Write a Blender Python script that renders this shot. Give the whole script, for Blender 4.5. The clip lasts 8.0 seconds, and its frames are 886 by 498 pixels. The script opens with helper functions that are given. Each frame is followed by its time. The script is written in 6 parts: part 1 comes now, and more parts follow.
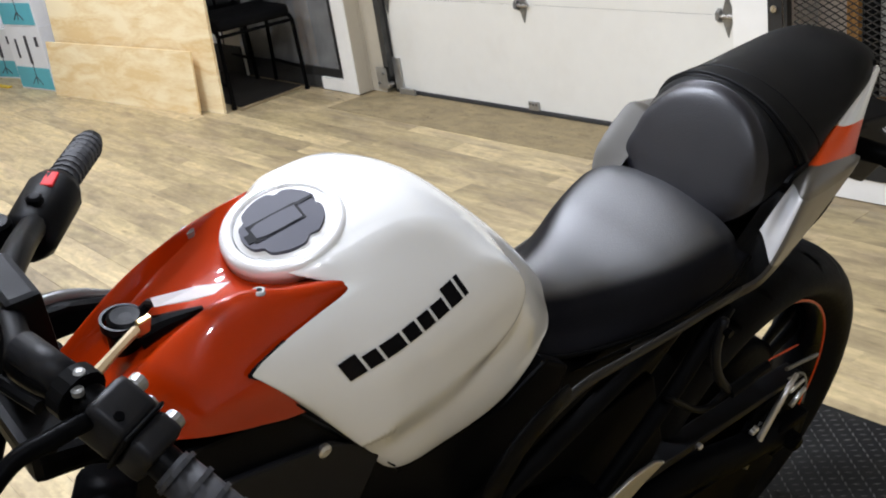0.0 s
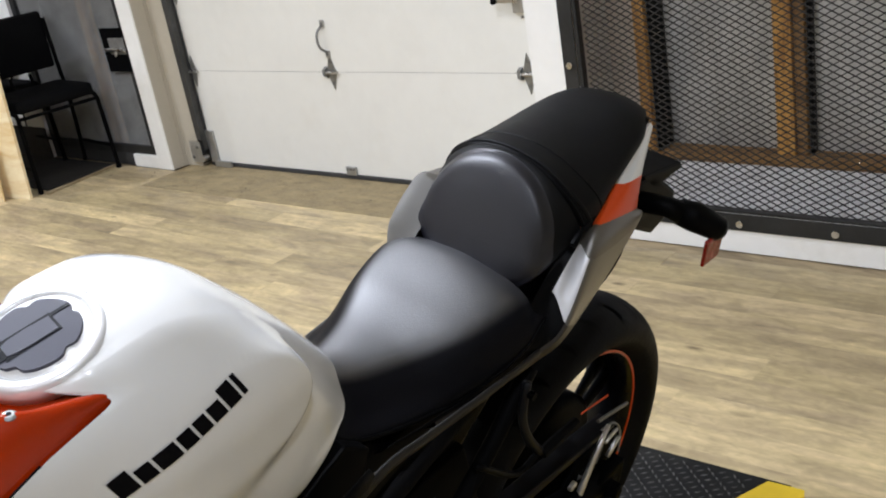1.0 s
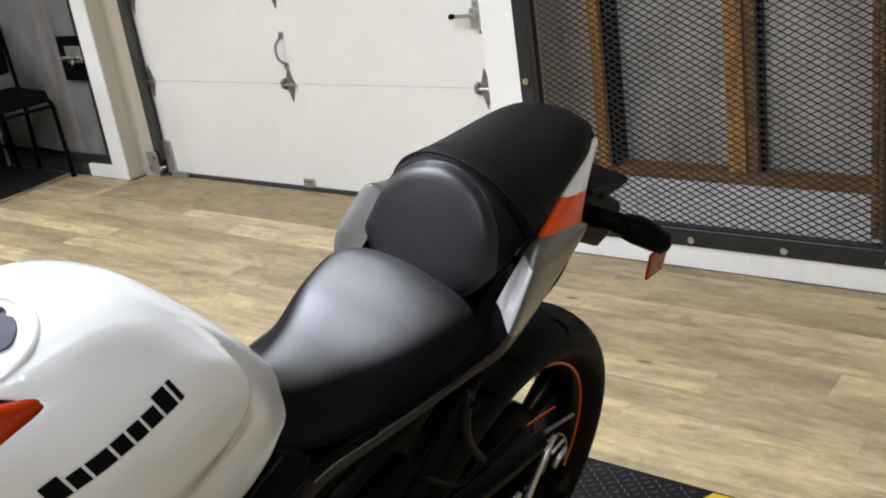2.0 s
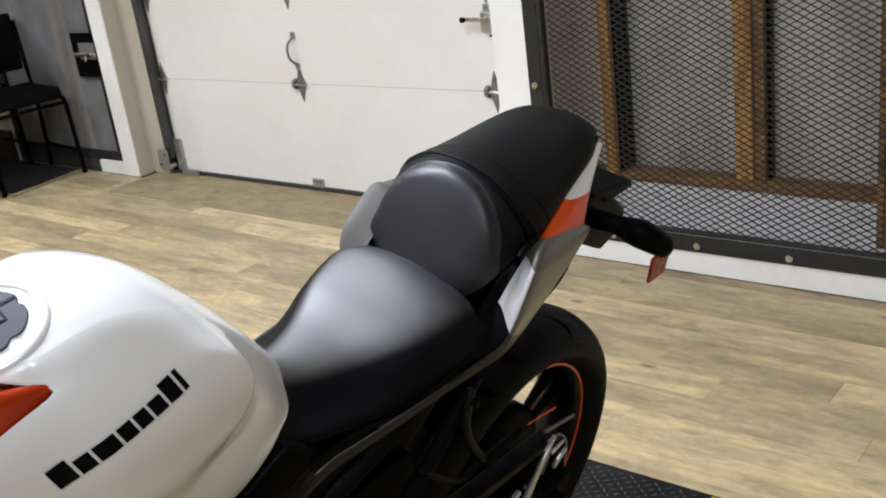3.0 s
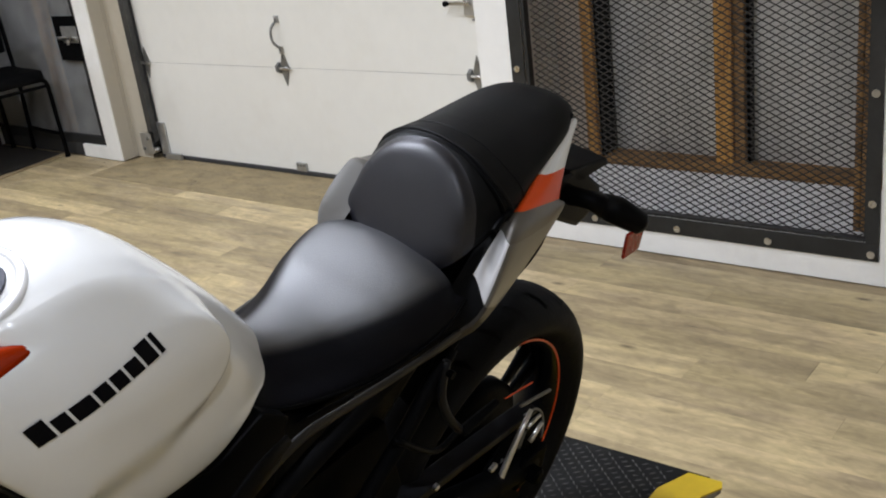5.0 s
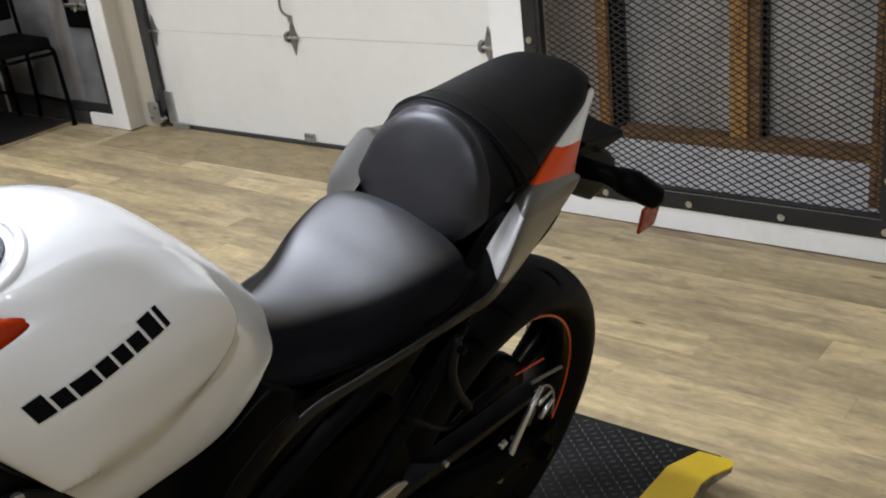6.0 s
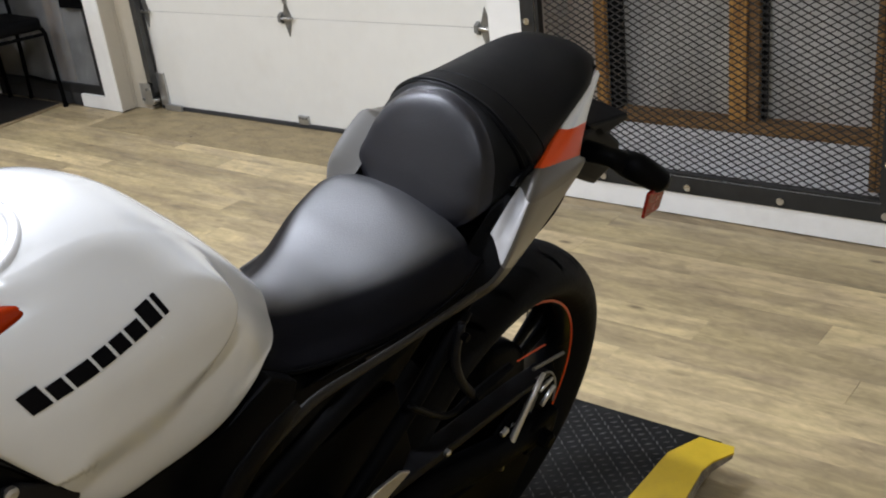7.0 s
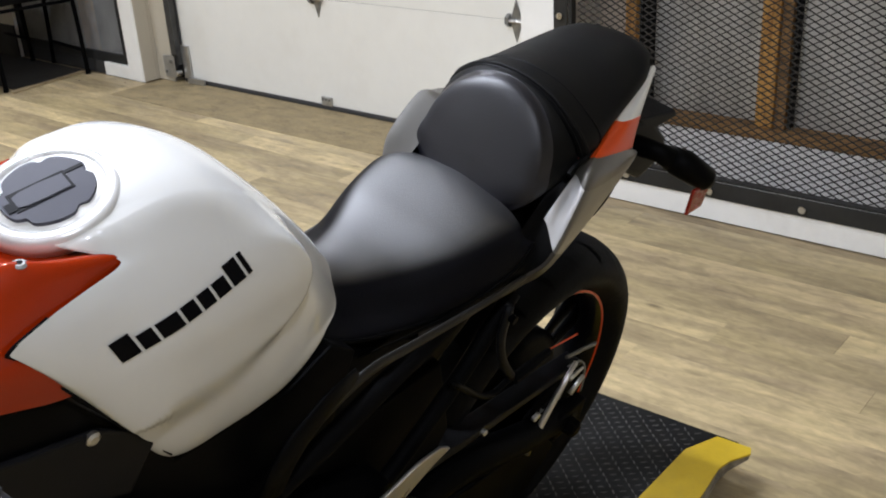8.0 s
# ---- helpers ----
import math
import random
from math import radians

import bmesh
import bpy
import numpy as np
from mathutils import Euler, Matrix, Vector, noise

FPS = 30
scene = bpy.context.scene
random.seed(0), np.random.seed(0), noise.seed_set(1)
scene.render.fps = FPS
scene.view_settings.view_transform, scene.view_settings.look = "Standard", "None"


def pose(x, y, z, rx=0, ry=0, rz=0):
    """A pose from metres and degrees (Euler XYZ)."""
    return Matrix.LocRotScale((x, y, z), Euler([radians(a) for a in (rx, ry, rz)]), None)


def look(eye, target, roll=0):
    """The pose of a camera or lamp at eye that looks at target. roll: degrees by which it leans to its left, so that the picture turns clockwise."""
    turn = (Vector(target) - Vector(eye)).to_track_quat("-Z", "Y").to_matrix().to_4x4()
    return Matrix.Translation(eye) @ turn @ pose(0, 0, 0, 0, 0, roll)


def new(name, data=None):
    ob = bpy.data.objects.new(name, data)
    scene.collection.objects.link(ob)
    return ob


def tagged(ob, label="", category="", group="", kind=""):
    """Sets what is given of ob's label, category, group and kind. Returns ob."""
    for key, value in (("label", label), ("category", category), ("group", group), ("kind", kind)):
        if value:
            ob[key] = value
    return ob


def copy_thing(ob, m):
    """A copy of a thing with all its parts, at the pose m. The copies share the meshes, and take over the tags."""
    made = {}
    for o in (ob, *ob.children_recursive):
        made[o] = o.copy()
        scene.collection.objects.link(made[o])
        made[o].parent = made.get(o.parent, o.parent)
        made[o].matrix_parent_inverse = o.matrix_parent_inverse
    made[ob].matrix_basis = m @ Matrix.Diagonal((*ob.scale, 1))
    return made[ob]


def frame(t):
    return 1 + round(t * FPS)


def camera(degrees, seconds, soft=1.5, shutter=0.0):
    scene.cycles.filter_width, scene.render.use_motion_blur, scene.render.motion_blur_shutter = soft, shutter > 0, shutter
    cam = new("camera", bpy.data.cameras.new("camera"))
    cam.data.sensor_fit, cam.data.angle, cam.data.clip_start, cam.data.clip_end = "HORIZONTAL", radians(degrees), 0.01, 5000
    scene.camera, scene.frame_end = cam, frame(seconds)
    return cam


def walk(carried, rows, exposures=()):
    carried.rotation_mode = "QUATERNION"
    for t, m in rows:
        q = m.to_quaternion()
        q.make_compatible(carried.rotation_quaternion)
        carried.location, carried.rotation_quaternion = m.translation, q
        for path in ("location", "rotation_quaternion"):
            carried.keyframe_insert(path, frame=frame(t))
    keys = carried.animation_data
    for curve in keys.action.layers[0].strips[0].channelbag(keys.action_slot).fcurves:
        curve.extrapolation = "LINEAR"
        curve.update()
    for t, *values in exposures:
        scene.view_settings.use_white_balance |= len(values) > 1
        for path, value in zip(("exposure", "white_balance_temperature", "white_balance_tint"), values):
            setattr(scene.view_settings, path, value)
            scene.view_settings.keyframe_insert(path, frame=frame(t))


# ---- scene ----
cam = camera(46.8, 8.0, soft=1.95)
PATH = [
    (0, (0.603, -0.608, 1.446), (1.704, 0.868, 0.666), -9.2),
    (0.3, (0.628, -0.612, 1.445), (1.819, 0.791, 0.663), -9.5),
    (0.5, (0.643, -0.614, 1.445), (1.893, 0.743, 0.674), -9.5),
    (1, (0.663, -0.627, 1.451), (2.026, 0.646, 0.729), -10.0),
    (1.5, (0.669, -0.64, 1.447), (2.081, 0.583, 0.732), -9.2),
    (3, (0.654, -0.668, 1.45), (2.066, 0.563, 0.749), -7.7),
    (3.5, (0.648, -0.68, 1.447), (2.059, 0.55, 0.744), -7.5),
    (4, (0.64, -0.696, 1.449), (2.051, 0.536, 0.748), -8.2),
    (4.5, (0.638, -0.699, 1.444), (2.065, 0.511, 0.738), -7.6),
    (6, (0.661, -0.667, 1.426), (2.054, 0.542, 0.653), -7.0),
    (6.5, (0.672, -0.655, 1.421), (2.062, 0.546, 0.63), -7.0),
    (7, (0.674, -0.638, 1.418), (2.064, 0.554, 0.613), -6.8),
    (7.3, (0.654, -0.626, 1.418), (2.008, 0.604, 0.608), -5.2),
    (7.5, (0.644, -0.618, 1.417), (2.003, 0.601, 0.599), -3.7),
    (8, (0.612, -0.6, 1.419), (1.996, 0.589, 0.599), -3.3),
]
EXPOSURE = [(0, -0.02), (0.5, -0.08), (1.5, -0.02), (3, -0.03), (4.5, -0.18), (6, -0.27), (7, -0.22), (8, -0.15)]
walk(cam, [(t, look(eye, target, roll)) for t, eye, target, roll in PATH], EXPOSURE)

# ---- light ----
world = bpy.data.worlds.new("world")
scene.world = world
world.use_nodes = True
world.node_tree.nodes["Background"].inputs[0].default_value = (0.9, 0.93, 1.0, 1)
world.node_tree.nodes["Background"].inputs[1].default_value = 0.005
CEILING = 2.75


def ceiling_lamp(x, y, watts, size=0.09):
    """A round downlight: a white can under the ceiling with the lamp in its mouth."""
    lamp = bpy.data.lights.new("downlight", "AREA")
    lamp.shape, lamp.size, lamp.energy, lamp.color = "DISK", size, watts, (0.92, 0.985, 1.15)
    ob = new("downlight", lamp)
    ob.matrix_world = pose(x, y, CEILING - 0.13)
    return ob


# Six lamps form the cluster mirrored in the tank; the rest are added fill.
LAMPS = [(1.05, 0.75, 14.5), (1.5, 0.75, 14), (1.05, 1.2, 14.5), (1.5, 1.2, 14), (1.05, 1.65, 14.5), (1.5, 1.65, 14), (2.8, 1.6, 19), (2.75, 3.2, 20), (1.9, 5.0, 36), (0.8, 4.3, 28), (2.2, 6.4, 46), (0.5, -1.1, 22), (-0.9, -0.5, 16), (-1.4, 2.0, 34), (-2.4, 3.4, 36)]
for x, y, w in LAMPS:
    ceiling_lamp(x, y, w)


# ---- materials ----
def material(name, base, rough=0.5, metal=0.0, vary=0.08, scale=6.0, bump=0.0, bump_scale=60.0, coat=0.0, piece=0.0, stretch=(1, 1, 1), spec=0.5, rough_vary=0.08, dirt=None, dirt_amount=0.0, dirt_scale=3.0):
    """A surface with two scales of variation in colour, one in gloss, and fine relief."""
    m = bpy.data.materials.new(name)
    m.use_nodes = True
    nodes, links = m.node_tree.nodes, m.node_tree.links
    p = nodes["Principled BSDF"]
    p.inputs["Metallic"].default_value, p.inputs["Roughness"].default_value = metal, rough
    p.inputs["Coat Weight"].default_value, p.inputs["Coat Roughness"].default_value = coat, 0.04
    p.inputs["Specular IOR Level"].default_value = spec
    at = nodes.new("ShaderNodeTexCoord")
    size = nodes.new("ShaderNodeMapping")
    size.inputs["Scale"].default_value = stretch
    links.new(at.outputs["Object"], size.inputs["Vector"])
    big, small = nodes.new("ShaderNodeTexNoise"), nodes.new("ShaderNodeTexNoise")
    for n, s in ((big, scale), (small, scale * 7)):
        links.new(size.outputs[0], n.inputs["Vector"])
        n.inputs["Scale"].default_value, n.inputs["Detail"].default_value = s, 5
    both = nodes.new("ShaderNodeMath")
    both.operation = "MULTIPLY_ADD"
    links.new(small.outputs["Fac"], both.inputs[0])
    both.inputs[1].default_value = 0.5
    links.new(big.outputs["Fac"], both.inputs[2])
    tone = nodes.new("ShaderNodeMapRange")
    tone.inputs["From Min"].default_value, tone.inputs["From Max"].default_value = 0.45, 1.05
    tone.inputs["To Min"].default_value, tone.inputs["To Max"].default_value = 1 - vary, 1 + vary
    links.new(both.outputs[0], tone.inputs["Value"])
    value = tone.outputs[0]
    if piece:
        info = nodes.new("ShaderNodeObjectInfo")
        one = nodes.new("ShaderNodeMapRange")
        one.inputs["To Min"].default_value, one.inputs["To Max"].default_value = 1 - piece, 1 + piece
        links.new(info.outputs["Random"], one.inputs["Value"])
        mul = nodes.new("ShaderNodeMath")
        mul.operation = "MULTIPLY"
        links.new(value, mul.inputs[0]), links.new(one.outputs[0], mul.inputs[1])
        value = mul.outputs[0]
    colour = nodes.new("ShaderNodeVectorMath")
    colour.operation = "SCALE"
    colour.inputs[0].default_value = base
    links.new(value, colour.inputs["Scale"])
    out = colour.outputs[0]
    if dirt:
        spots = nodes.new("ShaderNodeTexNoise")
        spots.inputs["Scale"].default_value, spots.inputs["Detail"].default_value, spots.inputs["Roughness"].default_value = dirt_scale, 7, 0.7
        links.new(size.outputs[0], spots.inputs["Vector"])
        cut = nodes.new("ShaderNodeMapRange")
        cut.inputs["From Min"].default_value, cut.inputs["From Max"].default_value = 0.5, 0.72
        cut.inputs["To Max"].default_value = dirt_amount
        links.new(spots.outputs["Fac"], cut.inputs["Value"])
        mix = nodes.new("ShaderNodeMix")
        mix.data_type = "RGBA"
        mix.inputs["B"].default_value = (*dirt, 1)
        links.new(cut.outputs[0], mix.inputs["Factor"])
        links.new(out, mix.inputs["A"])
        out = mix.outputs["Result"]
    links.new(out, p.inputs["Base Color"])
    gloss = nodes.new("ShaderNodeMapRange")
    gloss.inputs["From Min"].default_value, gloss.inputs["From Max"].default_value = 0.3, 0.7
    gloss.inputs["To Min"].default_value, gloss.inputs["To Max"].default_value = max(rough - rough_vary, 0.02), min(rough + rough_vary, 1)
    links.new(big.outputs["Fac"], gloss.inputs["Value"])
    links.new(gloss.outputs[0], p.inputs["Roughness"])
    if bump:
        grain = nodes.new("ShaderNodeTexNoise")
        grain.inputs["Scale"].default_value, grain.inputs["Detail"].default_value = bump_scale, 4
        links.new(size.outputs[0], grain.inputs["Vector"])
        b = nodes.new("ShaderNodeBump")
        b.inputs["Strength"].default_value, b.inputs["Distance"].default_value = bump, 0.004
        links.new(grain.outputs["Fac"], b.inputs["Height"])
        links.new(b.outputs[0], p.inputs["Normal"])
    return m


def vinyl(name, warm, cool, spot):
    """Printed vinyl planks along y: warm and cool streaks, fine grain, small knots, each plank of its own tone."""
    m = bpy.data.materials.new(name)
    m.use_nodes = True
    nodes, links = m.node_tree.nodes, m.node_tree.links
    p = nodes["Principled BSDF"]
    at, info = nodes.new("ShaderNodeTexCoord"), nodes.new("ShaderNodeObjectInfo")
    shift = nodes.new("ShaderNodeVectorMath")
    shift.operation = "MULTIPLY_ADD"
    links.new(info.outputs["Random"], shift.inputs[0])
    shift.inputs[1].default_value = (37, 19, 53)
    links.new(at.outputs["Object"], shift.inputs[2])

    def noise(wide, scale, detail, distort=0.0):
        size, n = nodes.new("ShaderNodeMapping"), nodes.new("ShaderNodeTexNoise")
        size.inputs["Scale"].default_value = (wide, 1, 1)
        links.new(shift.outputs[0], size.inputs["Vector"]), links.new(size.outputs[0], n.inputs["Vector"])
        n.inputs["Scale"].default_value, n.inputs["Detail"].default_value, n.inputs["Distortion"].default_value = scale, detail, distort
        return n.outputs["Fac"]

    def span(source, a, b, lo, hi):
        r = nodes.new("ShaderNodeMapRange")
        for k, v in zip(("From Min", "From Max", "To Min", "To Max"), (a, b, lo, hi)):
            r.inputs[k].default_value = v
        links.new(source, r.inputs["Value"])
        return r.outputs[0]

    def times(a, b):
        x = nodes.new("ShaderNodeMath")
        x.operation = "MULTIPLY"
        links.new(a, x.inputs[0]), links.new(b, x.inputs[1])
        return x.outputs[0]

    def mixed(factor, a, b):
        x = nodes.new("ShaderNodeMix")
        x.data_type = "RGBA"
        links.new(factor, x.inputs["Factor"])
        for value, socket in ((a, x.inputs["A"]), (b, x.inputs["B"])):
            if isinstance(value, tuple):
                socket.default_value = (*value, 1)
            else:
                links.new(value, socket)
        return x.outputs["Result"]

    tone = mixed(span(noise(4.0, 2.0, 6, 1.0), 0.36, 0.66, 0, 1), warm, cool)
    level = times(span(noise(8.0, 3.0, 12, 1.1), 0.30, 0.68, 0.79, 1.12), span(noise(2.2, 24.0, 6, 0.8), 0.3, 0.7, 0.85, 1.12))
    level = times(level, span(info.outputs["Random"], 0, 1, 0.76, 1.15))
    level = times(level, span(noise(1.6, 1.5, 3), 0.3, 0.7, 0.82, 1.12))
    level = times(level, span(noise(3.4, 3.6, 9, 1.6), 0.50, 0.72, 1.04, 0.76))
    scale = nodes.new("ShaderNodeVectorMath")
    scale.operation = "SCALE"
    links.new(tone, scale.inputs[0]), links.new(level, scale.inputs["Scale"])
    size, dots = nodes.new("ShaderNodeMapping"), nodes.new("ShaderNodeTexVoronoi")
    size.inputs["Scale"].default_value = (3.2, 1.2, 1)
    links.new(shift.outputs[0], size.inputs["Vector"]), links.new(size.outputs[0], dots.inputs["Vector"])
    dots.inputs["Scale"].default_value = 3.0
    knot = times(span(dots.outputs["Distance"], 0.03, 0.13, 0.9, 0), span(noise(5.0, 6.0, 4), 0.45, 0.55, 0.0, 1))
    links.new(mixed(knot, scale.outputs[0], spot), p.inputs["Base Color"])
    links.new(span(noise(6.0, 5.0, 4), 0.3, 0.7, 0.40, 0.54), p.inputs["Roughness"])
    b = nodes.new("ShaderNodeBump")
    b.inputs["Strength"].default_value, b.inputs["Distance"].default_value = 0.05, 0.002
    links.new(level, b.inputs["Height"])
    links.new(b.outputs[0], p.inputs["Normal"])
    return m


def wood(name, light, dark, along, rings=14.0, rough=0.5, piece=0.12, knots=0.0, stretch=9.0, bump=0.15, grey=None):
    """Wood: streaks along one axis, wavy figure across it, the odd dark knot, each piece of its own tone."""
    m = bpy.data.materials.new(name)
    m.use_nodes = True
    nodes, links = m.node_tree.nodes, m.node_tree.links
    p = nodes["Principled BSDF"]
    p.inputs["Roughness"].default_value = rough
    at, info = nodes.new("ShaderNodeTexCoord"), nodes.new("ShaderNodeObjectInfo")
    shift = nodes.new("ShaderNodeVectorMath")
    shift.operation = "MULTIPLY_ADD"
    links.new(info.outputs["Random"], shift.inputs[0])
    shift.inputs[1].default_value = (37, 19, 53)
    links.new(at.outputs["Object"], shift.inputs[2])
    size = nodes.new("ShaderNodeMapping")
    size.inputs["Scale"].default_value = [1 if i == "xyz".index(along) else stretch for i in range(3)]
    links.new(shift.outputs[0], size.inputs["Vector"])
    warp = nodes.new("ShaderNodeTexNoise")
    warp.inputs["Scale"].default_value, warp.inputs["Detail"].default_value = rings * 0.12, 3
    links.new(size.outputs[0], warp.inputs["Vector"])
    streak = nodes.new("ShaderNodeTexNoise")
    streak.inputs["Scale"].default_value, streak.inputs["Detail"].default_value, streak.inputs["Distortion"].default_value = rings * 0.35, 8, 1.2
    links.new(size.outputs[0], streak.inputs["Vector"])
    fine = nodes.new("ShaderNodeTexNoise")
    fine.inputs["Scale"].default_value, fine.inputs["Detail"].default_value = rings * 3, 4
    links.new(size.outputs[0], fine.inputs["Vector"])
    ramp = nodes.new("ShaderNodeValToRGB")
    ramp.color_ramp.elements[0].position, ramp.color_ramp.elements[0].color = 0.32, (*dark, 1)
    ramp.color_ramp.elements[1].position, ramp.color_ramp.elements[1].color = 0.62, (*light, 1)
    if grey:
        e = ramp.color_ramp.elements.new(0.46)
        e.color = (*grey, 1)
    sum1 = nodes.new("ShaderNodeMath")
    sum1.operation = "MULTIPLY_ADD"
    links.new(fine.outputs["Fac"], sum1.inputs[0])
    sum1.inputs[1].default_value = 0.25
    links.new(streak.outputs["Fac"], sum1.inputs[2])
    sum2 = nodes.new("ShaderNodeMath")
    sum2.operation = "MULTIPLY_ADD"
    links.new(warp.outputs["Fac"], sum2.inputs[0])
    sum2.inputs[1].default_value = 0.5
    links.new(sum1.outputs[0], sum2.inputs[2])
    less = nodes.new("ShaderNodeMath")
    less.operation = "SUBTRACT"
    less.inputs[1].default_value = 0.38
    links.new(sum2.outputs[0], less.inputs[0])
    links.new(less.outputs[0], ramp.inputs["Fac"])
    one = nodes.new("ShaderNodeMapRange")
    one.inputs["To Min"].default_value, one.inputs["To Max"].default_value = 1 - piece, 1 + piece
    links.new(info.outputs["Random"], one.inputs["Value"])
    tone = nodes.new("ShaderNodeVectorMath")
    tone.operation = "SCALE"
    links.new(ramp.outputs[0], tone.inputs[0]), links.new(one.outputs[0], tone.inputs["Scale"])
    out = tone.outputs[0]
    if knots:
        dots = nodes.new("ShaderNodeTexVoronoi")
        dots.inputs["Scale"].default_value = 4.5
        links.new(shift.outputs[0], dots.inputs["Vector"])
        near = nodes.new("ShaderNodeMapRange")
        near.inputs["From Min"].default_value, near.inputs["From Max"].default_value = 0.03, 0.09
        near.inputs["To Min"].default_value, near.inputs["To Max"].default_value = knots, 0
        links.new(dots.outputs["Distance"], near.inputs["Value"])
        mix = nodes.new("ShaderNodeMix")
        mix.data_type = "RGBA"
        mix.inputs["B"].default_value = (*[c * 0.45 for c in dark], 1)
        links.new(near.outputs[0], mix.inputs["Factor"]), links.new(out, mix.inputs["A"])
        out = mix.outputs["Result"]
    links.new(out, p.inputs["Base Color"])
    b = nodes.new("ShaderNodeBump")
    b.inputs["Strength"].default_value, b.inputs["Distance"].default_value = bump, 0.003
    links.new(streak.outputs["Fac"], b.inputs["Height"])
    links.new(b.outputs[0], p.inputs["Normal"])
    return m


FLOOR = vinyl("vinyl_plank", (0.53, 0.416, 0.220), (0.385, 0.297, 0.174), (0.09, 0.062, 0.034))
PLYWOOD = wood("pine_plywood", (0.90, 0.765, 0.50), (0.76, 0.56, 0.28), "y", rings=7, rough=0.6, piece=0.05, stretch=4, bump=0.08)
STUD = wood("old_timber", (0.66, 0.35, 0.09), (0.34, 0.155, 0.04), "z", rings=14, rough=0.75, piece=0.1, knots=0.5)
SILL = wood("old_sill", (0.40, 0.22, 0.08), (0.13, 0.07, 0.028), "y", rings=14, rough=0.8, piece=0.1, knots=0.4)
BARE = wood("worn_boards", (0.33, 0.255, 0.145), (0.17, 0.125, 0.07), "y", rings=9, rough=0.75, piece=0.1, knots=0.5, stretch=3, bump=0.3)
THRESHOLD = material("worn_threshold_boards", (0.275, 0.212, 0.112), 0.75, vary=0.30, scale=7, bump=0.4, bump_scale=90, stretch=(2.2, 1, 1), dirt=(0.12, 0.088, 0.045), dirt_amount=0.75, dirt_scale=8)
WALL = material("white_wall_paint", (0.86, 0.85, 0.81), 0.55, vary=0.05, scale=2.5, bump=0.15, bump_scale=90, dirt=(0.42, 0.38, 0.30), dirt_amount=0.18)
# Beige of the pillar's side and jamb, with their shade mixed into it.
CREAM = material("shaded_cream_beige", (0.50, 0.455, 0.365), 0.55, vary=0.06, scale=3, bump=0.12, bump_scale=80, dirt=(0.30, 0.26, 0.19), dirt_amount=0.25)
DOOR = material("door_white_enamel", (0.80, 0.79, 0.735), 0.38, vary=0.035, scale=2.0, bump=0.10, bump_scale=240, dirt=(0.55, 0.48, 0.36), dirt_amount=0.10)
CEIL = material("ceiling_paint", (0.75, 0.75, 0.72), 0.8, vary=0.04)
GALV = material("galvanised_steel", (0.46, 0.46, 0.45), 0.42, metal=0.85, vary=0.2, scale=25, bump=0.1)
DULL = material("dull_track_steel", (0.22, 0.22, 0.21), 0.5, metal=0.6, vary=0.2, scale=14)
TRACK = material("dark_track_steel", (0.07, 0.07, 0.068), 0.45, metal=0.5, vary=0.35, scale=10)
FRAME_STEEL = material("worn_black_frame", (0.020, 0.020, 0.019), 0.5, vary=0.35, scale=9, bump=0.1, spec=0.3, dirt=(0.06, 0.055, 0.05), dirt_amount=0.35, dirt_scale=5)
HINGE = material("worn_hinge_steel", (0.25, 0.25, 0.24), 0.42, metal=0.75, vary=0.3, scale=25, bump=0.1)
BLACK_STEEL = material("black_painted_steel", (0.0016, 0.0016, 0.0018), 0.62, vary=0.25, scale=10, bump=0.08, spec=0.05, dirt=(0.008, 0.008, 0.008), dirt_amount=0.2)
GATE_MESH = material("grey_gate_mesh", (0.36, 0.36, 0.35), 0.45, metal=0.2, vary=0.3, scale=9)
MESH = material("dark_mesh_steel", (0.016, 0.014, 0.012), 0.6, metal=0.0, vary=0.3, scale=9)
RUBBER_SEAL = material("door_seal_rubber", (0.03, 0.03, 0.03), 0.7)
FOIL = material("foil_sheet", (0.62, 0.615, 0.60), 0.42, metal=0.25, vary=0.30, scale=2.6, stretch=(1, 1.6, 0.5), bump=0.6, bump_scale=5, dirt=(0.22, 0.22, 0.22), dirt_amount=0.5)
CONCRETE = material("limed_concrete", (0.86, 0.85, 0.83), 0.85, vary=0.16, scale=9, bump=0.7, bump_scale=30, dirt=(0.26, 0.22, 0.19), dirt_amount=0.6, dirt_scale=9)
# Near-black base colour that carries the darkness behind the gate.
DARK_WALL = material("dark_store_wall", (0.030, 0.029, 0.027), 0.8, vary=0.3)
WHITE_PAINT = material("pearl_white_paint", (0.775, 0.775, 0.755), 0.24, vary=0.015, coat=0.9, rough_vary=0.03)
RED_PAINT = material("orange_red_paint", (0.33, 0.023, 0.001), 0.3, metal=0.0, vary=0.05, scale=4, coat=0.65, rough_vary=0.02, spec=0.05)
STRIPE = material("orange_red_decal", (0.70, 0.075, 0.010), 0.4, vary=0.03, coat=0.15, spec=0.25)
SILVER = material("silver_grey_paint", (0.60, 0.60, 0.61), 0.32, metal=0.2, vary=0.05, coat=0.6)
# The cowl's silver again, with the far side's shade put into the colour.
SHADE_SILVER = material("shaded_silver_paint", (0.13, 0.124, 0.113), 0.6, metal=0.0, vary=0.05, spec=0.15)
DARK_SILVER = material("dark_silver_paint", (0.125, 0.122, 0.12), 0.36, metal=0.5, vary=0.06, coat=0.25)
STRIP_DARK = material("dark_strip_plastic", (0.026, 0.023, 0.021), 0.45, vary=0.1, spec=0.35)
